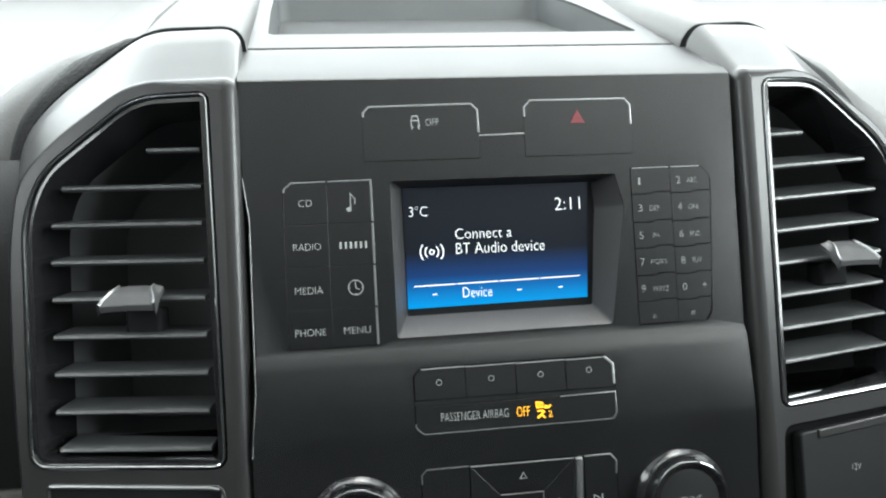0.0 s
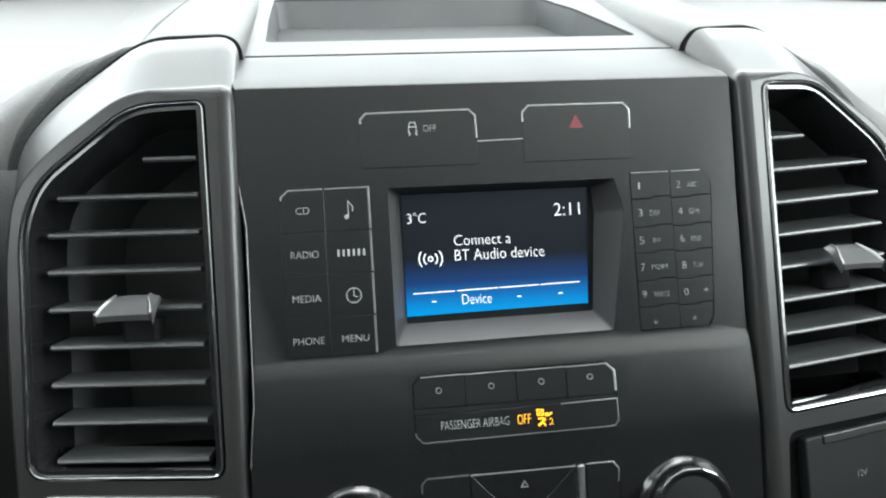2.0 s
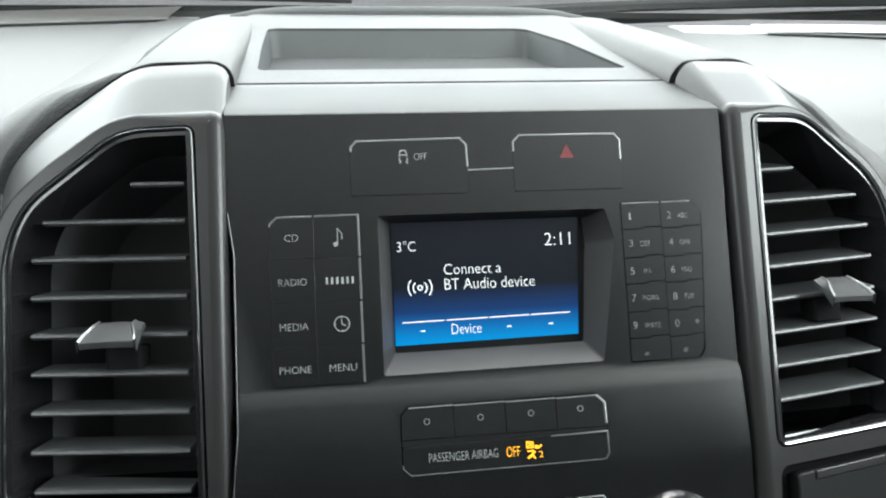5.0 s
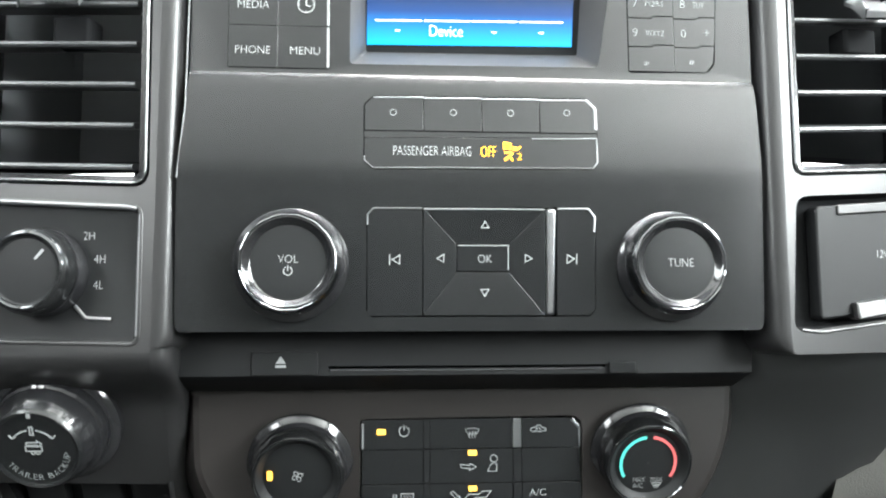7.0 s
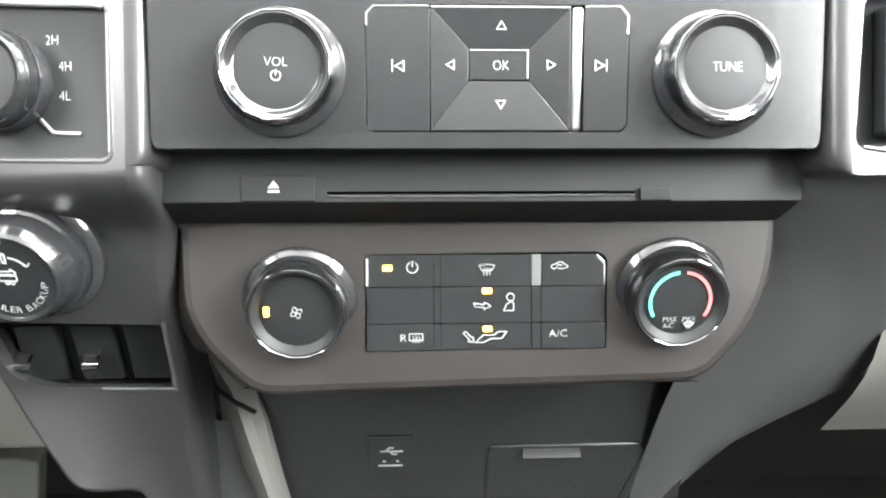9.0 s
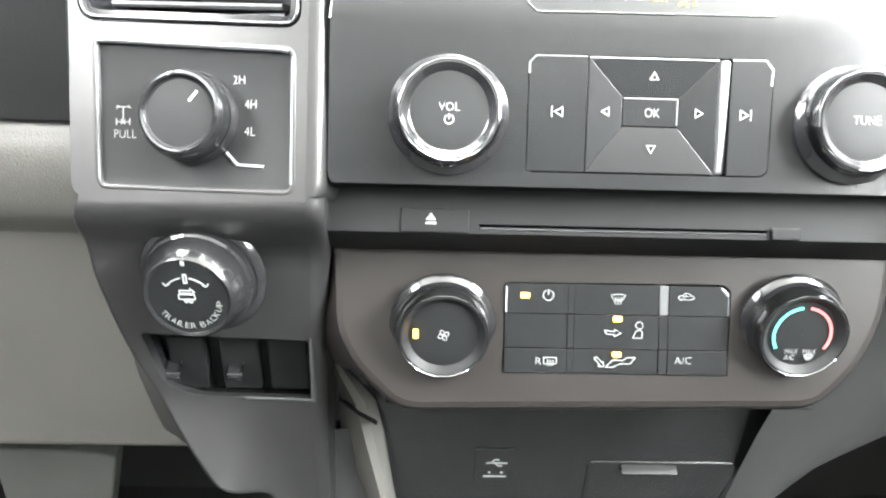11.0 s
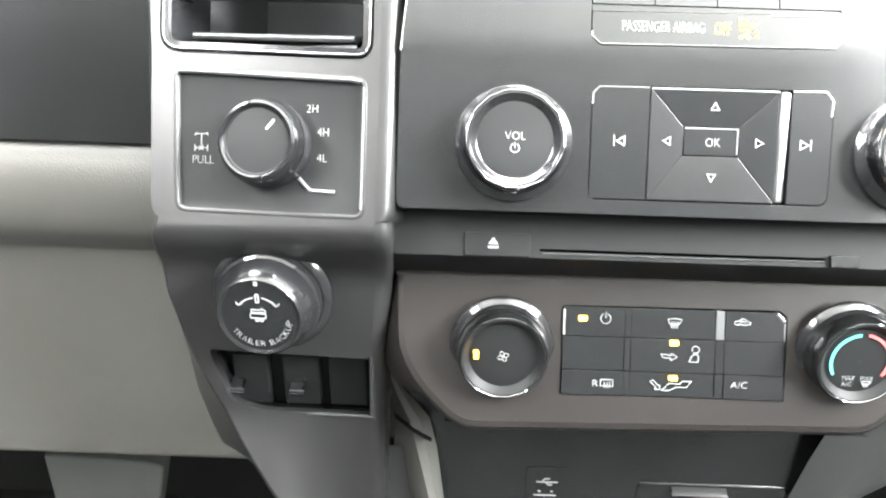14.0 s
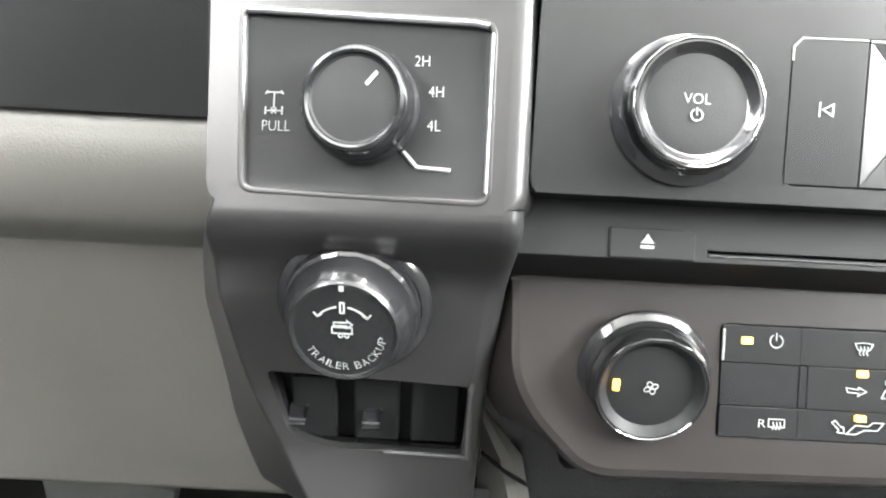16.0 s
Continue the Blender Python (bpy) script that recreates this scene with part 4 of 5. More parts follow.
for i in range(12):
    row, col = divmod(i, 2)
    z1, z0 = zs[row] - 0.0002, zs[row + 1] + 0.0002
    r1, r0 = 0.1062 - (0.0430 - min(z1, 0.0430)) * 0.052, 0.1062 - (0.0430 - z0) * 0.052
    xa, xb0, xb1 = (0.0644, 0.0848, 0.0848) if col == 0 else (0.0850, r0, r1)
    xm = xa + 0.0105
    low = [(xa, z0 - 0.0005), (xm, z0 - 0.0005), (xm + 0.0008, z0 + 0.0005), (xb0, z0 + 0.0005)] if row < 5 else [(xa, z0), (xb0, z0)]
    top = [(xb1, z1 + 0.0005), (xm + 0.0008, z1 + 0.0005), (xm, z1 - 0.0005), (xa, z1 - 0.0005)] if row else [(xb1, z1), (xa, z1)]
    if col and row == 0:
        top = [(0.1060, 0.0434), (0.1012, z1), (xa, z1)]
    if col and row == 5:
        low = [(xa, z0), (0.0990, z0), (r0 - 0.0003, z0 + 0.004)]
    line = low + top
    k = key("number_key", line, YK, audio, "black number key with grey print")
    x = (0.0686, 0.0892)[col]
    zc = (0.0418, 0.0283, 0.0145, 0.0011, -0.0123, -0.0260)[row]
    d, letters = digits[i]
    if row < 5:
        printed(d, x - 0.0003 * row * (1 - col), zc, YK, 0.0010 if d == "1" else 0.0022, 0.0036, k, FAINT)
        if letters == "+":
            printed("+", x + 0.0105, zc + 0.0005, YK, 0.0026, 0.0026, k, FAINT)
        elif letters:
            printed(letters, x + (0.0072 if len(letters) == 3 else 0.0078), zc - 0.0003, YK, {3: 0.0052, 4: 0.0083}[len(letters)] * (1 if letters != "JKL" else 0.85), 0.0026, k, FAINT)
    else:
        printed(d, (0.0722, 0.0925)[col], (-0.0263, -0.0255)[col], YK, 0.0023, 0.0023, k, FAINT)
    if row == 0:
        part("bright_edge", strip([(0.0650, 0.0484), (0.0843, 0.0485)] if col == 0 else [(0.0855, 0.0485), (0.1008, 0.0486)], YK, 0.0007, 0.0003), SATIN, k, "thin silver edge")

# preset keys and the airbag lamp below the display
for i in range(4):
    x0, x1 = -0.0504 + 0.0247 * i + 0.0002, -0.0504 + 0.0247 * (i + 1) - 0.0002
    line = [(x0, -0.0590), (x1, -0.0590), (x1, -0.0442), (x0, -0.0442)]
    if i == 0:
        line = [(x0, -0.0590), (x1, -0.0590), (x1, -0.0442), (x0 + 0.0036, -0.0442), (x0, -0.0480)]
    if i == 3:
        line = [(x0, -0.0590), (x1, -0.0590), (x1, -0.0480), (x1 - 0.0042, -0.0438), (x0, -0.0440)]
    k = key("preset_key", line, YK, audio, "black preset key with a small ring")
    cx, cz = (-0.0384, -0.0131, 0.0112, 0.0354)[i], (-0.0512, -0.0509, -0.0506, -0.0501)[i]
    symbol([arc(cx, cz, 0.0013, 0, 360, 18)], YK, k, FAINT, 0.00035, "small grey ring")
    part("bright_edge", strip([(x0 + (0.0036 if i == 0 else 0), -0.0447), (x1 - (0.0042 if i == 3 else 0), -0.0444)], YK, 0.0005, 0.0003), SATIN, k, "thin silver edge")
    if i == 3:
        part("bright_edge", strip([(0.0438, -0.0443), (0.0477, -0.0480), (0.0477, -0.0575)], YK, 0.0013, 0.0003), SATIN, k, "silver corner edge")
part("bridge", plate([(-0.0505, -0.0619), (0.0481, -0.0609), (0.0481, -0.0593), (-0.0505, -0.0593)], 0.0002, 0.006), BLACK, audio)
air = key("airbag_lamp", fillet([(-0.0466, -0.0751), (0.0460, -0.0744), (0.0480, -0.0716), (0.0480, -0.0612), (-0.0503, -0.0622), (-0.0503, -0.0716)], 0.0008, 2), YK, audio, "black strip with white words and amber lamps")
printed("PASSENGER AIRBAG", -0.0221, -0.0676, YK, 0.0325, 0.0040, air)
printed("OFF", 0.0014, -0.0676, YK, 0.0064, 0.0046, air, AMBER, "glowing amber letters")
cx, cz = 0.0116, -0.0676
bm = bmesh.new()
for pts, w in (([(cx - 0.0036, cz + 0.0012), (cx - 0.0036, cz + 0.0040), (cx - 0.0006, cz + 0.0036), (cx - 0.0006, cz + 0.0012), (cx - 0.0036, cz + 0.0012)], 0.0005), ([(cx - 0.0035, cz + 0.0038), (cx - 0.0008, cz + 0.0014)], 0.0004), ([(cx - 0.0035, cz + 0.0014), (cx - 0.0008, cz + 0.0036)], 0.0004),
               ([(cx + 0.0010, cz + 0.0022), (cx + 0.0010, cz + 0.0006)], 0.0016), ([(cx - 0.0034, cz - 0.0004), (cx - 0.0010, cz - 0.0002), (cx + 0.0004, cz - 0.0010)], 0.0007), ([(cx - 0.0002, cz - 0.0002), (cx - 0.0012, cz - 0.0020), (cx - 0.0034, cz - 0.0036)], 0.0010), ([(cx - 0.0012, cz - 0.0020), (cx + 0.0002, cz - 0.0038)], 0.0008), ([(cx + 0.0018, cz + 0.0008), (cx + 0.0036, cz + 0.0022)], 0.0007)):
    ribbon(pts, YK - 0.0003, w, bm=bm)
writing("2", cx + 0.0030, cz - 0.0020, YK - 0.0003, 0.0020, 0.0028, bm=bm)
part("symbol", bm, AMBER, air, "glowing amber airbag sign", smooth=False)
part("bright_edge", strip([(-0.0503, -0.0700), (-0.0503, -0.0718), (-0.0468, -0.0750), (0.0458, -0.0743)], YK, 0.0005, 0.0003), STEEL, air, "thin silver edge")
part("bright_edge", strip([(0.0200, -0.0619), (0.0478, -0.0614), (0.0479, -0.0716), (0.0460, -0.0742)], YK, 0.0008, 0.0003), STEEL, air, "thin silver edge")

# seek keys and the four-way pad
prev_key = key("seek_key", [(-0.0489, -0.1361), (-0.0262, -0.1361), (-0.0262, -0.0916), (-0.0463, -0.0916), (-0.0489, -0.0942)], YK, audio, "black key with a skip-back sign")
next_key = key("seek_key", [(0.03046, -0.1361), (0.0443, -0.1361), (0.0467, -0.1338), (0.0468, -0.0948), (0.0438, -0.0912), (0.03046, -0.0914)], YK, audio, "black key with a skip-forward sign")
part("chrome_bar", plate([(0.0258, -0.1361), (0.0304, -0.1361), (0.0304, -0.0914), (0.0258, -0.0914)], -0.0004, 0.005, warp=lambda c: Vector((c.x, c.y + 0.0020 * max(0, (-c.z - 0.110) / 0.026), c.z))), SATIN, audio, "upright chrome bar between the keys", bevel=0.0016, segments=4)
part("bright_edge", strip([(-0.0489, -0.0985), (-0.0489, -0.0944), (-0.0464, -0.0918), (-0.0264, -0.0917)], YK, 0.0008, 0.0003), STEEL, prev_key, "thin silver edge")
part("bright_edge", strip([(0.0306, -0.0915), (0.0438, -0.0914), (0.0466, -0.0948), (0.0463, -0.1010)], YK, 0.0008, 0.0003), SATIN, next_key, "thin silver edge")


def triangle(cx, cz, r, turn):
    pts = [(cx + r * math.cos(radians(turn + 120 * k)), cz + r * math.sin(radians(turn + 120 * k))) for k in range(3)]
    return pts + pts[:1]


symbol([triangle(-0.0366, -0.1130, 0.0021, 180), [(-0.0397, -0.1108), (-0.0397, -0.1152)]], YK, prev_key, width=0.00042)
symbol([triangle(0.0357, -0.1125, 0.0021, 0), [(0.0388, -0.1103), (0.0388, -0.1147)]], YK, next_key, width=0.00042)
o = [(-0.0258, -0.1361), (0.0254, -0.1361), (0.0254, -0.0916), (-0.0258, -0.0916)]
q = [(-0.0119, -0.1180), (0.0104, -0.1180), (0.0104, -0.1064), (-0.0119, -0.1064)]
for i, (a, b, turn, cx, cz) in enumerate((("down_key", 0, 270, -0.0001, -0.1262), ("right_key", 1, 0, 0.0179, -0.1123), ("up_key", 2, 90, 0.0, -0.0987), ("left_key", 3, 180, -0.0182, -0.1124))):
    j = (b + 1) % 4
    pts = [(*o[b], 0.0), (*o[j], 0.0), (*q[j], 0.0012), (*q[b], 0.0012)]
    bm = loft([[(x, y - 0.0004, z) for x, z, y in pts], [(x, 0.008, z) for x, z, y in pts]], cap=(True, True))
    k = part(a, bm, KEY, audio, "black sloping arrow key", bevel=0.0003)
    symbol([triangle(cx, cz, 0.0019, turn)], 0.0001, k, width=0.00036)
    if a == "up_key":
        part("bright_edge", strip([(-0.0256, -0.0920), (0.0252, -0.0919)], -0.0004, 0.0008, 0.0003), SATIN, k, "thin silver edge")
ok = key("ok_key", rect(-0.0115, 0.0100, -0.1176, -0.1068, 0.0004), 0.0006, audio, "black centre key")
printed("OK", 0.0, -0.1124, 0.0006, 0.0059, 0.0034, ok)
part("bright_edge", strip([(-0.0113, -0.1070), (0.0098, -0.1070), (0.0098, -0.1170)], 0.0006, 0.0005, 0.0003), SATIN, ok, "thin silver edge")


def knob(name, x, z, y, parent, label, r=0.0205, tilt=0.0, depth=0.0117, ring=SMOKE, dish=GLOSS):
    """A turned control knob: flared glossy foot, grip band, chrome nose ring and a dished black cap."""
    kn = part(name, lathe([(r * 1.15, 0.001), (r * 1.15, -0.0008), (r * 1.10, -0.0020), (r * 1.03, -0.0030), (r * 0.99, -depth * 0.42)], n=96), GLOSS, parent, label)
    kn.location = (x, y, z)
    kn.rotation_euler = (radians(tilt), 0, 0)
    part("grip_band", lathe([(r * 0.985, -depth * 0.26), (r * 0.995, -depth * 0.30), (r * 0.985, -depth * 0.42)], n=144, flutes=48, depth=0.00025), GLOSS, kn, "finely ribbed black grip band")
    part("chrome_ring", lathe([(r * 0.98, -depth * 0.38), (r * 1.0, -depth * 0.42), (r * 1.0, -depth * 0.64), (r * 0.995, -depth * 0.76), (r * 0.975, -depth * 0.90), (r * 0.945, -depth * 0.985), (r * 0.925, -depth * 1.0), (r * 0.905, -depth * 0.97)], n=144, flutes=16, depth=0.00022), ring, kn, "smoked chrome ring")
    part("dished_rim", lathe([(r * 0.908, -depth * 0.95), (r * 0.895, -depth * 0.985), (r * 0.870, -depth * 0.985), (r * 0.82, -depth * 0.92), (r * 0.765, -depth * 0.80), (r * 0.73, -depth * 0.765)], n=96), dish, kn, "black dished rim")
    part("cap", lathe([(r * 0.732, -depth * 0.765), (r * 0.70, -depth * 0.775), (r * 0.40, -depth * 0.80), (0.0004, -depth * 0.81)], n=96), PLATE, kn, "flat black cap")
    return kn


vol = knob("volume_knob", -0.0800, -0.1150, bulge(-0.115), audio, "round black and chrome volume knob")
printed("VOL", 0, 0.0014, -0.0096, 0.0079, 0.0031, vol)
symbol([arc(0, -0.0034, 0.0017, 115, 425, 20), [(0, -0.0034), (0, -0.0012)]], -0.0096, vol, width=0.0004)
tune = knob("tuning_knob", 0.0795, -0.1150, bulge(-0.115), audio, "round black and chrome tuning knob")
printed("TUNE", 0.0006, 0.0004, -0.0096, 0.0107, 0.0033, tune)

for ob in audio.children_recursive:
    if ob.type == "MESH" and ob.parent not in (vol, tune) and ob not in (vol, tune):
        for v in ob.data.vertices:
            v.co.y += bulge(v.co.z)

# disc slot below
bm = plate([(-0.1290, -0.1690), (0.1215, -0.1690), (0.1225, -0.1500), (0.1275, -0.1395), (-0.1290, -0.1395)], 0.0155, 0.024, [rect(-0.0655, 0.0550, -0.1585, -0.1576)])
bmesh.ops.bisect_plane(bm, geom=bm.verts[:] + bm.edges[:] + bm.faces[:], plane_co=(0, 0, -0.1615), plane_no=(0, 0, 1))
for v in bm.verts:
    v.co.y += 2.6 * max(0, -v.co.z - 0.1615)
part("slot_panel", bm, PLATE, audio, "set-back black panel with the disc slot", bevel=0.0004)
part("slot_gap", box(-0.070, 0.058, 0.0245, 0.030, -0.163, -0.153), DARK, audio)
part("slot_lip", strip([(-0.0650, -0.1592), (-0.0100, -0.1594), (0.0545, -0.1590)], 0.0155, 0.0008, 0.0008), BEZEL, audio, "thin lighter lip of the slot")
part("slot_tab", plate(rect(0.0565, 0.0688, -0.1612, -0.1560, 0.0006), 0.0135, 0.0165), KEY, audio, "small raised tab", bevel=0.0005)
ej = key("eject_key", rect(-0.0980, -0.0698, -0.1612, -0.1512, 0.0008), 0.0146, audio, "black eject key", mat=PLATE, bevel=0.0005)
bm = plate([(-0.0878, -0.1561), (-0.0834, -0.1561), (-0.0856, -0.1530)], 0.0143, 0.0146)
plate([(-0.0878, -0.1578), (-0.0834, -0.1578), (-0.0834, -0.1568), (-0.0878, -0.1568)], 0.0143, 0.0146, bm=bm)
part("symbol", bm, WHITE, ej, "white eject sign", smooth=False)
part("under_lip", sweep_x(smooth_line([(0.0035, -0.1400), (0.0050, -0.1424), (0.0156, -0.1432)], 3), np.linspace(-0.126, 0.120, 3)), BLACK, audio, "rounded lower edge of the panel")

# ---- climate control panel ----
climate = thing("climate_panel", "black heater panel with keys, amber lamps and two knobs", "climate control", TRUCK)
YC = 0.0365
c_out = fillet([(-0.1290, -0.1665), (0.1235, -0.1650), (0.1215, -0.1920), (0.1110, -0.2170), (0.0905, -0.2375), (-0.0985, -0.2410), (-0.1195, -0.2205), (-0.1275, -0.2050)], [0.001, 0.003, 0.02, 0.02, 0.010, 0.010, 0.016, 0.012])
c_hole = fillet([(-0.0522, -0.2228), (0.0490, -0.2228), (0.0495, -0.1845), (0.0462, -0.1818), (-0.0505, -0.1824), (-0.0522, -0.1842)], 0.001, 2)
def at_sides(loop, d):
    """The panel's outline, widened at its two ends only."""
    out = []
    for p, q in zip(loop, grow(loop, d)):
        w = min(1, max(0, (abs(p[0]) - 0.112) / 0.008)) if d > 0 else 1.0
        out.append((p[0] + (q[0] - p[0]) * w, p[1] + (q[1] - p[1]) * w))
    return out


rimmed = [[(x, y, z) for x, z in at_sides(c_out, -g)] for g, y in ((0.0045, YC), (0.0018, YC + 0.0008), (0.0, YC + 0.0035), (-0.0015, YC + 0.0070), (-0.0090, YC + 0.0200), (-0.0100, YC + 0.030))]
part("body", plate(grow(c_out, -0.0045), YC, YC + 0.008, [c_hole]), WARM, climate)
part("edge", loft(rimmed), WARM, climate, "rounded edge of the panel")
part("backing", plate(rect(-0.056, 0.053, -0.226, -0.178), YC + 0.0085, YC + 0.015), DARK, climate)
YB = YC - 0.0008
cols = ((-0.0516, -0.0238), (-0.0208, 0.0170), (0.0214, 0.0484))
rws = ((-0.1828, -0.1960), (-0.1963, -0.2113), (-0.2116, -0.2224))
keys = {}
for i, (x0, x1) in enumerate(cols):
    for j, (z1, z0) in enumerate(rws):
        line = [(x0, z0), (x1, z0), (x1, z1), (x0, z1)]
        if i == 2 and j == 0:
            line = [(x0, z0), (x1, z0), (x1, z1 - 0.003), (x1 - 0.003, z1), (x0, z1)]
        keys[i, j] = key("climate_key", line, YB + (0.0006 if (i + j) % 2 else 0), climate, "black heater key")
for x in (-0.0223, 0.0192):
    for j, (z1, z0) in enumerate(rws):
        part("divider", box(x - (0.0014 if x < 0 else 0.0019), x + (0.0014 if x < 0 else 0.0019), YB + 0.0002, YB + 0.006, z0 + 0.0001, z1), STEEL if j == 0 and x > 0 else KEY, climate, "narrow bar between the keys", bevel=0.0002)
part("bright_edge", strip([(-0.0513, -0.1955), (-0.0513, -0.1842)], YB, 0.0011, 0.0004), SATIN, keys[0, 0], "thin silver edge")
part("bright_edge", strip([(0.0446, -0.1833), (0.0478, -0.1868)], YB, 0.0014, 0.0004), SATIN, keys[2, 0], "silver corner edge")
part("bright_edge", strip([(0.0480, -0.1872), (0.0480, -0.1955)], YB, 0.0006, 0.0003), SATIN, keys[2, 0], "thin silver edge")


def indicator(x, z, w, h, parent, y=YB):
    return part("lamp", plate(rect(x - w / 2, x + w / 2, z - h / 2, z + h / 2, 0.0005), y - 0.0003, y + 0.001), LAMP, parent, "small glowing amber lamp")


indicator(-0.0429, -0.1881, 0.0040, 0.0025, keys[0, 0])
indicator(-0.0015, -0.1979, 0.0040, 0.0024, keys[1, 1])
indicator(-0.0014, -0.2138, 0.0038, 0.0022, keys[1, 2])
symbol([arc(-0.0326, -0.1879, 0.0023, 112, 428, 20), [(-0.0326, -0.1876), (-0.0326, -0.1850)]], YB, keys[0, 0], width=0.00034)


def demister(cx, cz, w, h):
    return [[(cx - w * 0.55, cz + h * 0.8), (cx, cz + h), (cx + w * 0.55, cz + h * 0.8), (cx + w * 0.36, cz - h * 0.1), (cx - w * 0.36, cz - h * 0.1), (cx - w * 0.55, cz + h * 0.8)]] + [[(cx + k * w * 0.22, cz + h * 0.45), (cx + k * w * 0.22 + w * 0.05, cz), (cx + k * w * 0.22 - w * 0.05, cz - h * 0.5), (cx + k * w * 0.22 + w * 0.03, cz - h * 0.9)] for k in (-1, 0, 1)]


symbol(demister(-0.0015, -0.1892, 0.0058, 0.0024), YB, keys[1, 0], width=0.0003)
cx, cz = -0.0035, -0.2040
symbol([[(cx - 0.0036, cz + 0.0010), (cx + 0.0008, cz + 0.0004), (cx + 0.0008, cz + 0.0014), (cx + 0.0036, cz - 0.0002), (cx + 0.0006, cz - 0.0018), (cx + 0.0008, cz - 0.0008), (cx - 0.0030, cz - 0.0006), (cx - 0.0036, cz + 0.0010)]], YB, keys[1, 1], width=0.0003)
cx, cz = 0.0077, -0.2026
symbol([arc(cx + 0.0006, cz + 0.0020, 0.0016, 0, 360, 16), [(cx - 0.0022, cz - 0.0036), (cx - 0.0010, cz - 0.0008), (cx + 0.0008, cz + 0.0002), (cx + 0.0020, cz - 0.0010), (cx + 0.0018, cz - 0.0036), (cx - 0.0022, cz - 0.0036)]], YB, keys[1, 1], width=0.0003)
cx, cz = -0.0010, -0.2172
symbol([[(cx - 0.0106, cz + 0.0016), (cx - 0.0094, cz + 0.0024), (cx - 0.0072, cz), (cx - 0.0064, cz + 0.0002), (cx - 0.0062, cz - 0.0020), (cx - 0.0086, cz - 0.0018), (cx - 0.0080, cz - 0.0010), (cx - 0.0106, cz + 0.0016)],
        [(cx - 0.0054, cz - 0.0022), (cx - 0.0022, cz + 0.0010), (cx + 0.0024, cz + 0.0008), (cx + 0.0040, cz + 0.0022), (cx + 0.0078, cz + 0.0022), (cx + 0.0056, cz - 0.0006), (cx + 0.0010, cz - 0.0006), (cx - 0.0020, cz - 0.0022), (cx - 0.0054, cz - 0.0022)]], YB, keys[1, 2], width=0.0003)
cx, cz = 0.0288, -0.1876
symbol([[(cx - 0.0034, cz - 0.0006), (cx - 0.0030, cz + 0.0004), (cx - 0.0012, cz + 0.0007), (cx - 0.0002, cz + 0.0017), (cx + 0.0014, cz + 0.0015), (cx + 0.0022, cz + 0.0006), (cx + 0.0036, cz + 0.0002), (cx + 0.0036, cz - 0.0008), (cx + 0.0022, cz - 0.0010), (cx + 0.0014, cz - 0.0014), (cx - 0.0014, cz - 0.0008), (cx - 0.0022, cz - 0.0014), (cx - 0.0034, cz - 0.0006)], [(cx - 0.0010, cz - 0.0002), (cx + 0.0002, cz + 0.0006), (cx + 0.0014, cz - 0.0002)]], YB, keys[2, 0], width=0.0003)
printed("A/C", 0.0283, -0.2159, YB, 0.0076, 0.0030, keys[2, 2])
printed("R", -0.0363, -0.2172, YB, 0.0025, 0.0029, keys[0, 2])
cx, cz = -0.0312, -0.2171
symbol([[(cx - 0.0028, cz - 0.0012), (cx - 0.0028, cz + 0.0016), (cx + 0.0028, cz + 0.0016), (cx + 0.0028, cz - 0.0012), (cx - 0.0028, cz - 0.0012)]] + [[(cx + k * 0.0012, cz + 0.0006), (cx + k * 0.0012 + 0.0003, cz - 0.0006), (cx + k * 0.0012 - 0.0002, cz - 0.0022)] for k in (-1, 0, 1)], YB, keys[0, 2], width=0.0003)

fan = knob("fan_knob", -0.0790, -0.2015, YC, climate, "round black and chrome fan knob", r=0.0205, depth=0.0140, tilt=18, ring=DUSK, dish=PLATE)
YF = -0.0116
petals = []
for k in range(4):
    a = radians(90 * k + 25)
    mx, mz = 0.0013 * math.cos(a), 0.0013 * math.sin(a)
    petals.append([(mx + 0.0012 * math.cos(a) * math.cos(t) - 0.0009 * math.sin(a) * math.sin(t), mz + 0.0012 * math.sin(a) * math.cos(t) + 0.0009 * math.cos(a) * math.sin(t)) for t in np.linspace(0, 2 * math.pi, 11)[:-1]])
    petals[-1].append(petals[-1][0])
symbol(petals, YF, fan, width=0.0003)
indicator(-0.0119, 0.0004, 0.0022, 0.0040, fan, YF)
temp = knob("temperature_knob", 0.0768, -0.1985, YC, climate, "round black and chrome temperature knob", r=0.0205, depth=0.0140, tilt=18, ring=DUSK, dish=PLATE)
part("cold_arc", ribbon(arc(0.0, 0.0, 0.0125, 97, 212, 24), YF, 0.0013), TEAL, temp, "teal arc for cold", smooth=False)
part("hot_arc", ribbon(arc(0.0, 0.0, 0.0125, 83, -32, 24), YF, 0.0013), PINK, temp, "coral red arc for warm", smooth=False)
for words, x, z, w in (("MAX", -0.0036, -0.0080, 0.0056), ("A/C", -0.0040, -0.0109, 0.0046), ("MAX", 0.0044, -0.0080, 0.0055)):
    printed(words, x, z, YF, w, 0.0023, temp)
symbol(demister(0.0044, -0.0108, 0.0036, 0.0014), YF, temp, width=0.0003)

# ---- switch panel for the driven wheels ----
four = thing("drive_mode_switch", "black plate with a rotary switch for the driven wheels", "rotary switch", LEFT)
pk = mirror(-1, POCKET[-1])
part("plate", loft([[(x, 0.0002, z) for x, z in pk], [(x, 0.0020, z) for x, z in grow(pk, -0.0016)], [(x, 0.0022, z) for x, z in grow(pk, -0.0024)]], cap=(False, True)), PLATE, four)
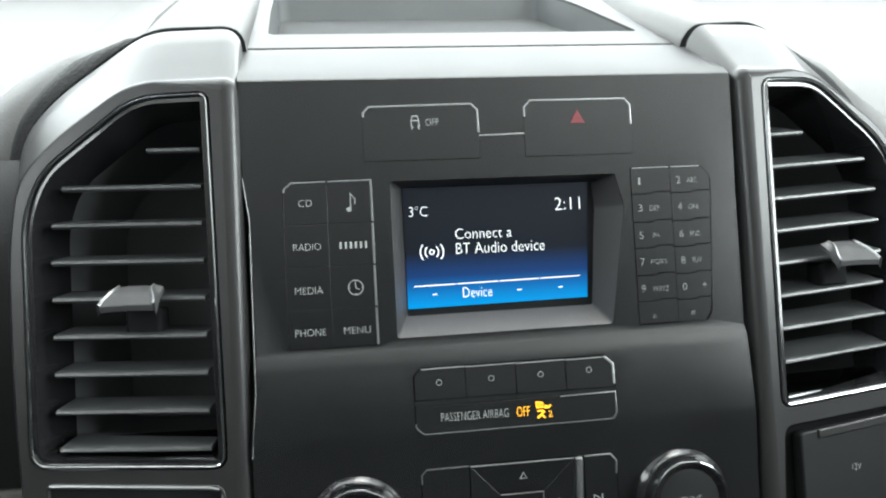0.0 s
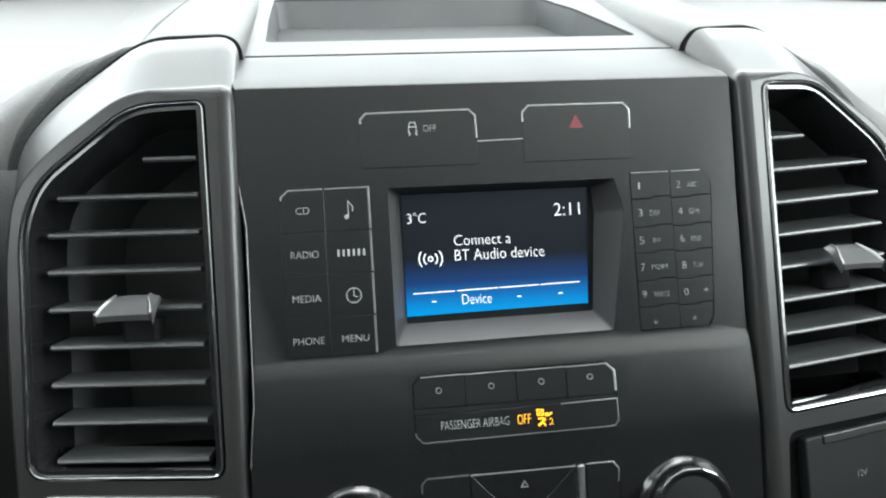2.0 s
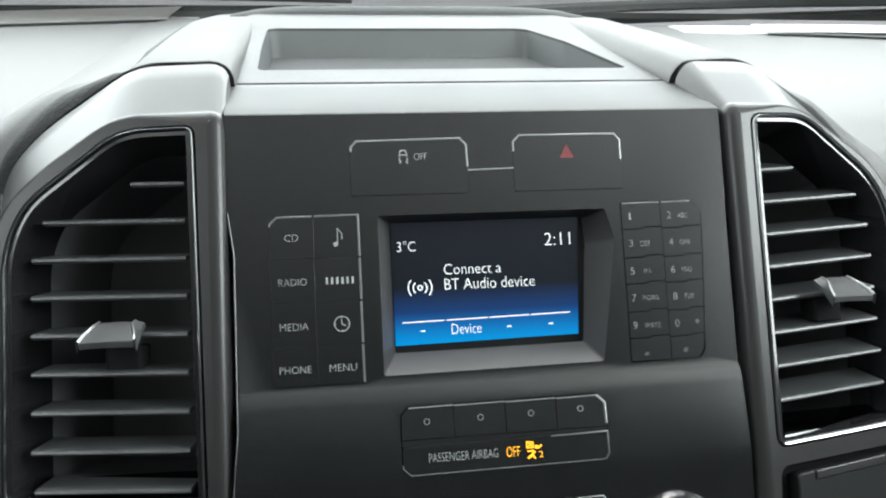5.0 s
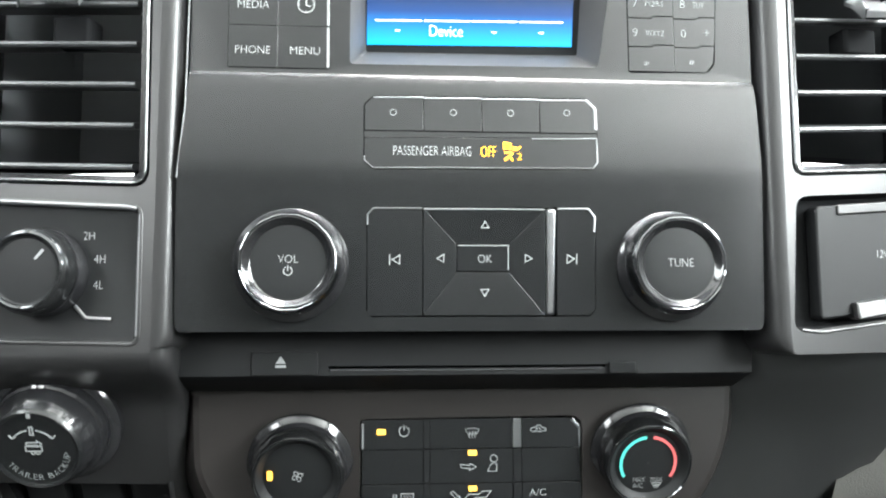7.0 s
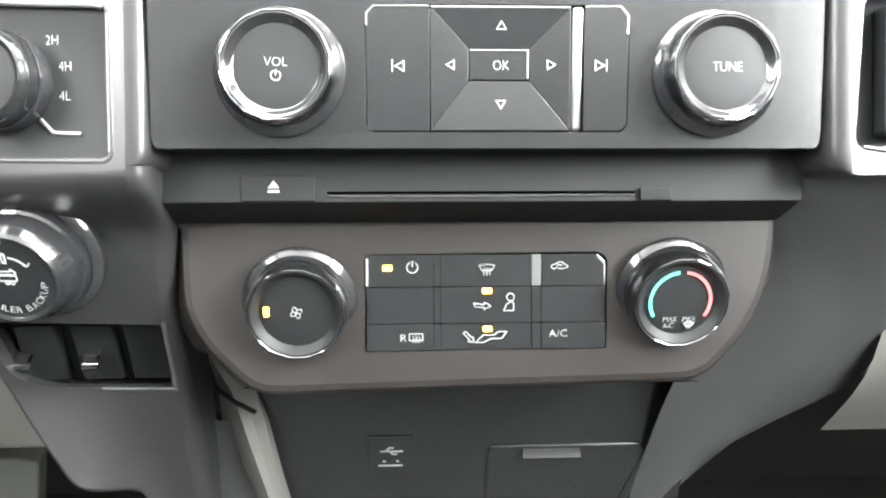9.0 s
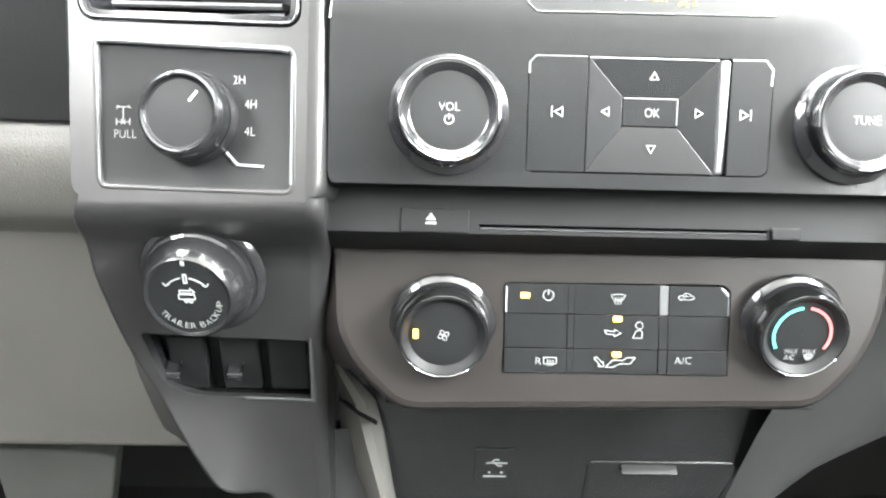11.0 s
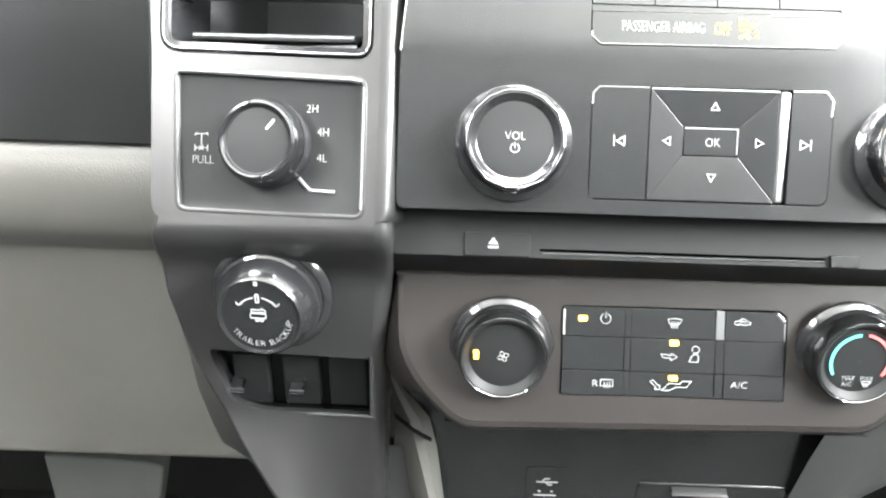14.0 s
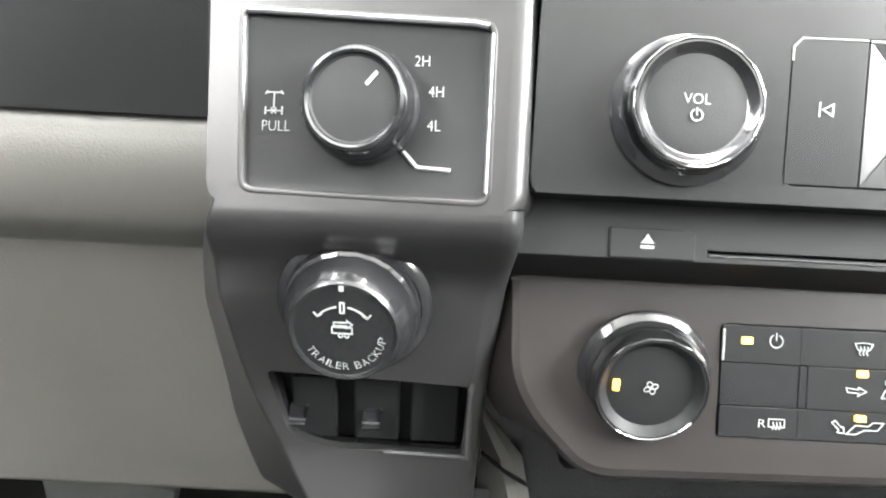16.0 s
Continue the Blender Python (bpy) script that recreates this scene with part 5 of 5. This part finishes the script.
part("rim", hoop(mirror(-1, grow(POCKET[-1], -0.0004)), 0.0010, 0.0022, 0.0014), PILLAR, four, "soft rounded rim")
part("bright_edge", strip([(-0.0850, -0.0880), (-0.0800, -0.0881), (-0.0110, -0.0919), (-0.0068, -0.0928)], 0.0004, 0.0022, 0.0012), SATIN, four, "silver upper edge")
part("bright_edge", strip([(-0.0055, -0.0950), (-0.0054, -0.1440)], 0.0004, 0.0015, 0.0010), STEEL, four, "silver side edge")
dial = part("dial", lathe([(0.0182, 0.002), (0.0183, -0.0020), (0.0178, -0.0042), (0.0174, -0.0050)], n=80), GLOSS, four, "round black switch knob")
dial.location = (-0.0452, 0, -0.1183)
part("chrome_ring", lathe([(0.0172, -0.0046), (0.0174, -0.0070), (0.0172, -0.0094), (0.0166, -0.0114), (0.0157, -0.0128), (0.0147, -0.0132), (0.0139, -0.0128), (0.0134, -0.0119)], n=96), DIM, dial, "smoked glossy rounded rim")
part("cap", lathe([(0.0137, -0.0121), (0.0128, -0.0116), (0.0110, -0.0117), (0.0060, -0.0120), (0.0003, -0.0121)], n=64), PLATE, dial, "dished black cap")
symbol([[(0.0038, 0.0044), (0.0070, 0.0082)]], -0.0118, dial, width=0.0011, label="white pointer mark")
YP = 0.0020
for words, u, z, w in (("2H", 0.0274, -0.1033, 0.0047), ("4H", 0.0226, -0.1128, 0.0047), ("4L", 0.0228, -0.1234, 0.0043), ("PULL", 0.0742, -0.1247, 0.0093)):
    printed(words, -u, z, YP, w, 0.0033, four, FAINT if words == "PULL" else WHITE)
cx, cz = -0.0752, -0.1168
symbol([[(cx - 0.0030, cz + 0.0022), (cx - 0.0022, cz + 0.0034)], [(cx + 0.0030, cz + 0.0022), (cx + 0.0022, cz + 0.0034)], [(cx - 0.0026, cz + 0.0028), (cx + 0.0026, cz + 0.0028)], [(cx, cz + 0.0028), (cx, cz - 0.0022)], [(cx - 0.0028, cz - 0.0018), (cx - 0.0028, cz - 0.0044)], [(cx + 0.0028, cz - 0.0018), (cx + 0.0028, cz - 0.0044)], [(cx - 0.0028, cz - 0.0031), (cx + 0.0028, cz - 0.0031)], [(cx - 0.0009, cz - 0.0040), (cx + 0.0009, cz - 0.0022)], [(cx - 0.0009, cz - 0.0022), (cx + 0.0009, cz - 0.0040)]], YP, four, FAINT, 0.00042)
part("bright_edge", strip([(-0.0322, -0.1318), (-0.0276, -0.1367), (-0.0168, -0.1373)], YP, 0.0016, 0.0006), SATIN, four, "short bent silver edge")

# ---- 12 volt outlet cover ----
outlet = thing("outlet_cover", "closed grey-black flap over the 12 volt outlet", "power outlet", RIGHT)
pr = POCKET[1]
part("surround", loft([[(x, 0.0002, z) for x, z in pr], [(x, 0.0060, z) for x, z in grow(pr, -0.0014)], [(x, 0.0065, z) for x, z in grow(pr, -0.003)]], cap=(False, True)), DARK, outlet)
flap = part("flap", plate(fillet([(0.0088, -0.1385), (0.0690, -0.1315), (0.0750, -0.0838), (0.0088, -0.0893)], 0.003), -0.0012, 0.006), PLATE, outlet, bevel=0.0012)
part("hinge", plate([(0.0190, -0.0930), (0.0620, -0.0895), (0.0622, -0.0848), (0.0190, -0.0884)], -0.0022, 0.0), PILLAR, flap, "hinge bar", bevel=0.0008)
part("catch", plate([(0.0244, -0.1385), (0.0517, -0.1345), (0.0517, -0.1270), (0.0244, -0.1310)], -0.0036, 0.0, warp=lambda c: Vector((c.x, c.y - 0.002 * max(0, (-c.z - 0.128) / 0.01), c.z))), PILLAR, flap, "finger catch", bevel=0.001)
printed("12V", 0.0416, -0.1096, -0.0012, 0.0056, 0.0033, flap)
part("bright_edge", strip([(0.0, -0.1425), (0.010, -0.1436), (0.0710, -0.1362)], -0.0002, 0.0014, 0.0006), PILLAR, outlet, "rounded lower edge")

# ---- lower left upright with the trailer knob ----
def under(c):
    """Turns back under the upright above it, falls away more slowly, and comes forward again at its lower outer end."""
    d = max(0, -c.z - 0.1500)
    t, e = min(1, d / 0.030), min(1, d / 0.020)
    left = min(1, max(0, (-0.146 - c.x) / 0.046))
    low = max(0, -c.z - 0.2400)
    s = min(1, d / 0.035)
    turn = 0.148 * (-0.135 - c.x) * (1 - s * s * (3 - 2 * s))
    return Vector((c.x, c.y + turn - 0.0009 + 0.0188 * t ** 3 * (10 - 15 * t + 6 * t * t) + 0.58 * d * e * e * (3 - 2 * e) - 0.72 * low * low / (low + 0.012) * left ** 3 * (10 - 15 * left + 6 * left * left), c.z))


def dense(points, step=0.003):
    """The same closed outline with points at short steps."""
    out = []
    for p, q in zip(points, points[1:] + points[:1]):
        p, q = Vector(p), Vector(q)
        n = max(1, math.ceil((q - p).length / step))
        out += [tuple(p.lerp(q, k / n)) for k in range(n)]
    return out


low_left = thing("lower_upright", "charcoal lower upright with a knob and switch bank", "trim panel", TRUCK, "lower uprights")
ll_line = fillet([(-0.2290, -0.1485), (-0.1276, -0.1485), (-0.1276, -0.1570), (-0.1310, -0.1900), (-0.1340, -0.2400), (-0.1350, -0.3400), (-0.1580, -0.3400), (-0.1640, -0.2970), (-0.1850, -0.2900), (-0.2010, -0.2680), (-0.2120, -0.2500), (-0.2250, -0.2180), (-0.2334, -0.1760), (-0.2325, -0.1600)], [0.0005, 0.0005, 0.01, 0.02, 0.02, 0.003, 0.003, 0.006, 0.008, 0.02, 0.02, 0.03, 0.02, 0.01])
ll = dense(ll_line)
bank = fillet([(-0.2160, -0.2100), (-0.2097, -0.2370), (-0.1960, -0.2420), (-0.1405, -0.2430), (-0.1402, -0.2125)], [0.002, 0.006, 0.006, 0.002, 0.002], 3)


def eased_low(loop, inset):
    """The lower upright's outline drawn in, fully along its inner side."""
    out = []
    for p, q in zip(loop, grow(loop, -inset)):
        w = 0.4 + 0.6 * min(1, max(0, (p[0] + 0.140) / 0.006))
        if p[1] > -0.151:
            q = (q[0], p[1])
        out.append((p[0] + (q[0] - p[0]) * w, p[1] + (q[1] - p[1]) * w))
    return out


bm = plate(eased_low(ll_line, 0.0070), -0.0030, 0.006, [bank])
for z in (-0.1500, -0.1515, -0.1530, -0.1545, -0.1560, -0.1580, -0.1600, -0.1620, -0.1640, -0.166, -0.1685, -0.171, -0.174, -0.177, -0.180, -0.184, -0.187, -0.20, -0.2400, -0.2440, -0.2480, -0.2520, -0.2560, -0.2600, -0.2650, -0.2700, -0.2750, -0.2800, -0.2840, -0.2900, -0.3000, -0.3200):
    bmesh.ops.bisect_plane(bm, geom=bm.verts[:] + bm.edges[:] + bm.faces[:], plane_co=(0, 0, z), plane_no=(0, 0, 1))
for x in (-0.215, -0.20, -0.195, -0.192, -0.189, -0.186, -0.183, -0.180, -0.177, -0.174, -0.171, -0.168, -0.165, -0.162, -0.159, -0.156, -0.153, -0.150, -0.146, -0.14):
    bmesh.ops.bisect_plane(bm, geom=bm.verts[:] + bm.edges[:] + bm.faces[:], plane_co=(x, 0, 0), plane_no=(1, 0, 0))
for v in bm.verts:
    v.co = under(v.co.copy())
part("face", bm, PILLAR, low_left)
BACK_LINE = ((-0.125, -0.281), (-0.155, -0.278), (-0.190, -0.2745), (-0.230, -0.2612), (-0.250, -0.2555), (-0.270, -0.2465), (-0.292, -0.2345), (-0.315, -0.2150), (-0.335, -0.1950))


def spread(x, z):
    """The back end of the upright's side, where it runs out to the knee bolster."""
    w = min(1, max(0, (-0.170 - x) / 0.030))
    zb = z - 0.014
    far = np.interp(-zb, [-p[0] for p in BACK_LINE], [p[1] for p in BACK_LINE])
    p = under(Vector((x, 0.09, z)))
    return tuple(p.lerp(Vector((far, 0.158, zb)), w))


rings = [[tuple(under(Vector((x, y, z)))) for x, z in (eased_low(ll, g) if g else ll)] for g, y in ((0.0070, -0.0030), (0.0048, -0.0026), (0.0026, -0.0015), (0.0010, 0.0004), (0.0002, 0.0028), (0.0, 0.0060))]
outer = [spread(x, z) for x, z in ll]
for t in (0.12, 0.35, 0.65, 1.0):
    rings.append([tuple(Vector(p).lerp(Vector(q), t)) for p, q in zip(rings[5], outer)])
part("flank", loft(rings), PILLAR, low_left)


def ridge(points, width, height, y=-0.0028):
    """A low rounded moulding that follows the lower upright's face."""
    bm = strip(dense(points + points[-2:0:-1])[:sum(max(1, math.ceil((Vector(q) - Vector(p)).length / 0.003)) for p, q in zip(points, points[1:])) + 1], y, width, height)
    for v in bm.verts:
        v.co = under(v.co.copy())
    return bm


# Paler strip only along the stretch of rim that catches the light.
part("bank_rim", ridge([(-0.1392, -0.2110), (-0.1392, -0.2440), (-0.1720, -0.2432)], 0.0022, 0.0012), BEZEL, low_left, "pale strip standing in for the lit rim of the switch opening")
part("bank_wall", loft([[tuple(under(Vector((x, y, z)))) for x, z in grow(bank, g)] for g, y in ((0.0004, -0.0025), (-0.0004, 0.018))]), GLOSS, low_left, "glossy rim of the opening")
switches = thing("switch_bank", "dark bank of small switches under the trailer knob", "switch bank", TRUCK)
part("recess", plate(grow(bank, 0.003), 0.018, 0.022, warp=under), PLATE, switches)
for x, w in ((-0.2010, 0.0175), (-0.1760, 0.0180), (-0.1525, 0.0190)):
    sw = part("rocker", loft([[tuple(under(Vector((x + a * w / 2, y, z)))) for a, z in ((-1, -0.2140), (1, -0.2140), (1, -0.2410), (-1, -0.2410))] for y in (0.020, 0.010)], cap=(True, True)), PLATE, switches, "black rocker switch", bevel=0.001)
    if x < -0.16:
        xc = -0.2072 if x < -0.19 else -0.1775
        hook = ((1.0, 0.0830, -0.2190, 0.0030), (1.0, 0.0770, -0.2225, 0.0032), (0.98, 0.0715, -0.2280, 0.0030), (0.96, 0.0690, -0.2318, 0.0024), (0.94, 0.0712, -0.2336, 0.0020))
        part("paddle", loft([[(xc + a * 0.0036 * w, y + b * 0.6 * thick, z + b * 0.8 * thick) for a, b in ((-1, 0), (1, 0), (1, -1), (-1, -1))] for w, y, z, thick in hook], cap=(True, True)), GLOSS, sw, "projecting glossy hook", bevel=0.0007)
        # Two chrome slivers form the L-shaped highlight on the glossy hook.
        part("bright_edge", loft([[(xc + 0.0036 + d, y + e, z) for d, e in ((-0.0006, -0.0006), (0.0003, -0.0006), (0.0003, 0.0006))] for y, z in ((0.0765, -0.2222), (0.0712, -0.2278), (0.0686, -0.2318))], cap=(True, True)), CHROME, sw, "chrome sliver drawn as the hook's highlight")
        part("bright_edge", loft([[(u, 0.0686 + e, -0.2318 + h) for e, h in ((-0.0005, -0.0003), (-0.0005, 0.0004), (0.0006, 0.0004))] for u in (xc - 0.0036, xc + 0.0038)], cap=(True, True)), CHROME, sw, "chrome sliver drawn as the hook's highlight")

trailer = thing("trailer_knob", "large black knob for steering a trailer backwards, on the lower upright", "rotary switch", TRUCK @ pose(-0.1812, 0.0440, -0.1752, 25, 0, -4))
part("foot", lathe([(0.0262, 0.004), (0.0268, -0.012), (0.0274, -0.0150), (0.0274, -0.0165), (0.0262, -0.0182), (0.0240, -0.0192)], n=80), GLOSS, trailer, "flared glossy foot")
part("grip", lathe([(0.0236, -0.0185), (0.0240, -0.0205), (0.0232, -0.0232), (0.0222, -0.0240), (0.0224, -0.0255), (0.0206, -0.0310), (0.0190, -0.0342)], n=144, flutes=24, depth=0.0002), GLOSS, trailer, "fluted glossy grip")
part("cap", lathe([(0.0191, -0.0338), (0.0186, -0.0352), (0.0178, -0.0360), (0.0170, -0.0356), (0.0164, -0.0352), (0.010, -0.0353), (0.0003, -0.0353)], n=80), KEY, trailer, "flat black cap")
YT = -0.0354
word = "TRAILER BACKUP"
bm = bmesh.new()
angle = 208.0
widths = {"I": 0.45, " ": 0.55, "T": 0.85, "L": 0.8, "E": 0.85}
total = sum(widths.get(ch, 1.0) for ch in word)
span = 148.0
for ch in word:
    w = widths.get(ch, 1.0)
    mid = angle + span * w / total / 2
    if ch != " ":
        writing(ch, 0.0130 * math.cos(radians(mid)), 0.0130 * math.sin(radians(mid)), YT - 0.0001, 0.0022 * (0.25 if ch == "I" else w * 0.95), 0.0026, bm=bm, turn=mid + 90)
    angle += span * w / total
part("lettering", bm, WHITE, trailer, "white words set in an arc", smooth=False)
symbol([[(0, 0.0150), (0, 0.0182)]], YT, trailer, width=0.0016, label="white pointer mark")
symbol([[(-0.0006, 0.0072), (0.0006, 0.0072), (0.0006, 0.0108), (-0.0006, 0.0108), (-0.0006, 0.0072)], arc(0, -0.0010, 0.0104, 100, 140, 8), arc(0, -0.0010, 0.0104, 80, 40, 8),
        [(-0.0094, 0.0070), (-0.0082, 0.0056), (-0.0066, 0.0064)], [(0.0094, 0.0070), (0.0082, 0.0056), (0.0066, 0.0064)]], YT, trailer, width=0.00055)
symbol([[(-0.0030, 0.0036), (0.0014, 0.0036), (0.0014, 0.0044), (0.0032, 0.0030), (0.0014, 0.0016), (0.0014, 0.0024), (-0.0030, 0.0024), (-0.0030, 0.0036)], [(-0.0036, -0.0004), (-0.0036, 0.0018), (0.0030, 0.0018), (0.0030, -0.0004), (-0.0036, -0.0004)], arc(-0.0008, -0.0012, 0.0007, 0, 360, 10), arc(0.0012, -0.0012, 0.0007, 0, 360, 10)], YT, trailer, width=0.0004)

# ---- lower centre: console front, ports and side trims ----
flank = thing("console_flank", "dark side of the centre console", "console", TRUCK)
part("front", loft([[(-0.1700, 0.130, -0.2700), (-0.1550, 0.120, -0.2700), (-0.1240, 0.115, -0.2700), (-0.1220, 0.130, -0.2700)], [(-0.1660, 0.135, -0.3000), (-0.1550, 0.128, -0.3000), (-0.1180, 0.128, -0.3000), (-0.1150, 0.14, -0.3000)], [(-0.1700, 0.15, -0.40), (-0.1500, 0.145, -0.40), (-0.1100, 0.15, -0.40), (-0.1050, 0.18, -0.40)]], closed=False), LOWDARK, flank)

well = thing("storage_front", "dark plastic front below the heater panel with a socket", "console front", CAB)
part("front_panel", plate(rect(-0.135, 0.120, -0.62, -0.225, 0.004), -0.010, 0.0), BLACK, well)
part("ceiling_piece", loft([[(x, y, z) for x in (-0.104, 0.092)] for y, z in ((-0.066, -0.2335), (-0.055, -0.2400), (-0.010, -0.2480))], closed=False), BLACK, well)
drawer = part("drawer", loft([[(x, y, z) for x, z in fillet([(0.008, -0.410), (0.076, -0.410), (0.099, -0.324), (0.094, -0.3170), (0.008, -0.3170)], 0.005)] for y in (-0.0112, 0.004)], cap=(True, True)), BLACK, well, "black drawer front", bevel=0.002)
part("pull", sweep_x(smooth_line([(-0.0110, -0.3190), (-0.0160, -0.3215), (-0.0110, -0.3235)], 3), (0.0275, 0.0590)), PILLAR, drawer, "narrow pull edge")
part("drawer_edge", strip([(0.0965, -0.3215), (0.0740, -0.4000), (0.030, -0.4020)], -0.0112, 0.0035, 0.0008), BLACK, drawer, "rounded edge")
usb = part("socket_plate", plate(rect(-0.056, -0.032, -0.336, -0.309, 0.002), -0.0112, -0.008), BLACK, well, "black socket plate", bevel=0.0006)
cx, cz = -0.0438, -0.3190
symbol([[(cx - 0.0060, cz), (cx + 0.0064, cz)], [(cx - 0.0030, cz), (cx - 0.0010, cz + 0.0024), (cx + 0.0016, cz + 0.0024)], [(cx - 0.0010, cz), (cx + 0.0010, cz - 0.0020), (cx + 0.0034, cz - 0.0020)]], -0.0112, usb, width=0.0009, label="white three-pronged sign")
symbol([[(cx - 0.0070, cz - 0.0100), (cx + 0.0062, cz - 0.0100)], [(cx - 0.0046, cz - 0.0070), (cx - 0.0030, cz - 0.0070)], [(cx + 0.0026, cz - 0.0070), (cx + 0.0042, cz - 0.0070)]], -0.0112, usb, width=0.0010, label="white socket outline")

trim = thing("console_side_trim", "pale grey curved side trim of the console", "trim panel", TRUCK)
rows3 = []
for z, x0, x1, y in ((-0.2240, -0.1365, -0.1340, 0.098), (-0.2377, -0.1331, -0.1240, 0.100), (-0.2530, -0.1275, -0.1120, 0.104), (-0.2720, -0.1224, -0.1075, 0.108), (-0.3060, -0.1120, -0.1030, 0.118), (-0.36, -0.100, -0.094, 0.140)):
    rows3.append([(x0 - 0.012, y + 0.016, z), (x0 - 0.003, y + 0.008, z), (x0, y + 0.004, z), ((x0 * 2 + x1) / 3, y, z), ((x0 + 2 * x1) / 3, y + 0.001, z), (x1, y + 0.006, z), (x1 + 0.001, y + 0.04, z)])
part("panel", loft(rows3, closed=False), LOWER, trim)
part("seam", ribbon([(-0.1310, -0.2500), (-0.1200, -0.2580), (-0.1105, -0.2630)], 0.1000, 0.0008, thick=0.006), DARK, trim, "dark seam")

low_right = thing("lower_upright", "black lower upright curving in under the outlet cover", "trim panel", CAB, "lower uprights")
r0 = [(0.1225, -0.0460, -0.124), (0.1212, -0.0517, -0.140), (0.1195, -0.0470, -0.160), (0.1130, -0.0300, -0.180), (0.1060, -0.026, -0.215), (0.1020, -0.024, -0.250), (0.0970, -0.018, -0.290), (0.0940, -0.012, -0.330), (0.0900, -0.008, -0.380)]
r1 = [(0.2150, -0.045, -0.125), (0.2150, -0.056, -0.139), (0.2180, -0.046, -0.158), (0.2200, -0.038, -0.178), (0.2240, -0.020, -0.220), (0.2240, -0.004, -0.255), (0.2070, 0.002, -0.292), (0.1560, 0.004, -0.327), (0.1100, 0.004, -0.380)]
part("face", loft([[tuple(Vector(a).lerp(Vector(b), t) - Vector((0, 0.008 * math.sin(math.pi * t), 0))) for t in np.linspace(0, 1, 9)] for a, b in zip(r0, r1)], closed=False), LOWDARK, low_right)
part("side_return", loft([[b, (b[0] + 0.003, b[1] + 0.004, b[2] - 0.001), (b[0] + 0.005, b[1] + 0.010, b[2] - 0.002), (b[0] + 0.004, b[1] + 0.10, b[2])] for b in r1], closed=False), LOWDARK, low_right, "side turning back towards the passenger's footwell")
kick = thing("passenger_kick_panel", "pale grey lower dash in the passenger's footwell", "trim panel", CAB)
bm = loft([[(x, y, z) for x in np.linspace(0.10, 0.80, 8)] for y, z in smooth_line([(0.030, -0.20), (0.034, -0.29), (0.045, -0.315), (0.10, -0.325)], 3)], closed=False)
part("panel", bm, LOWER, kick)
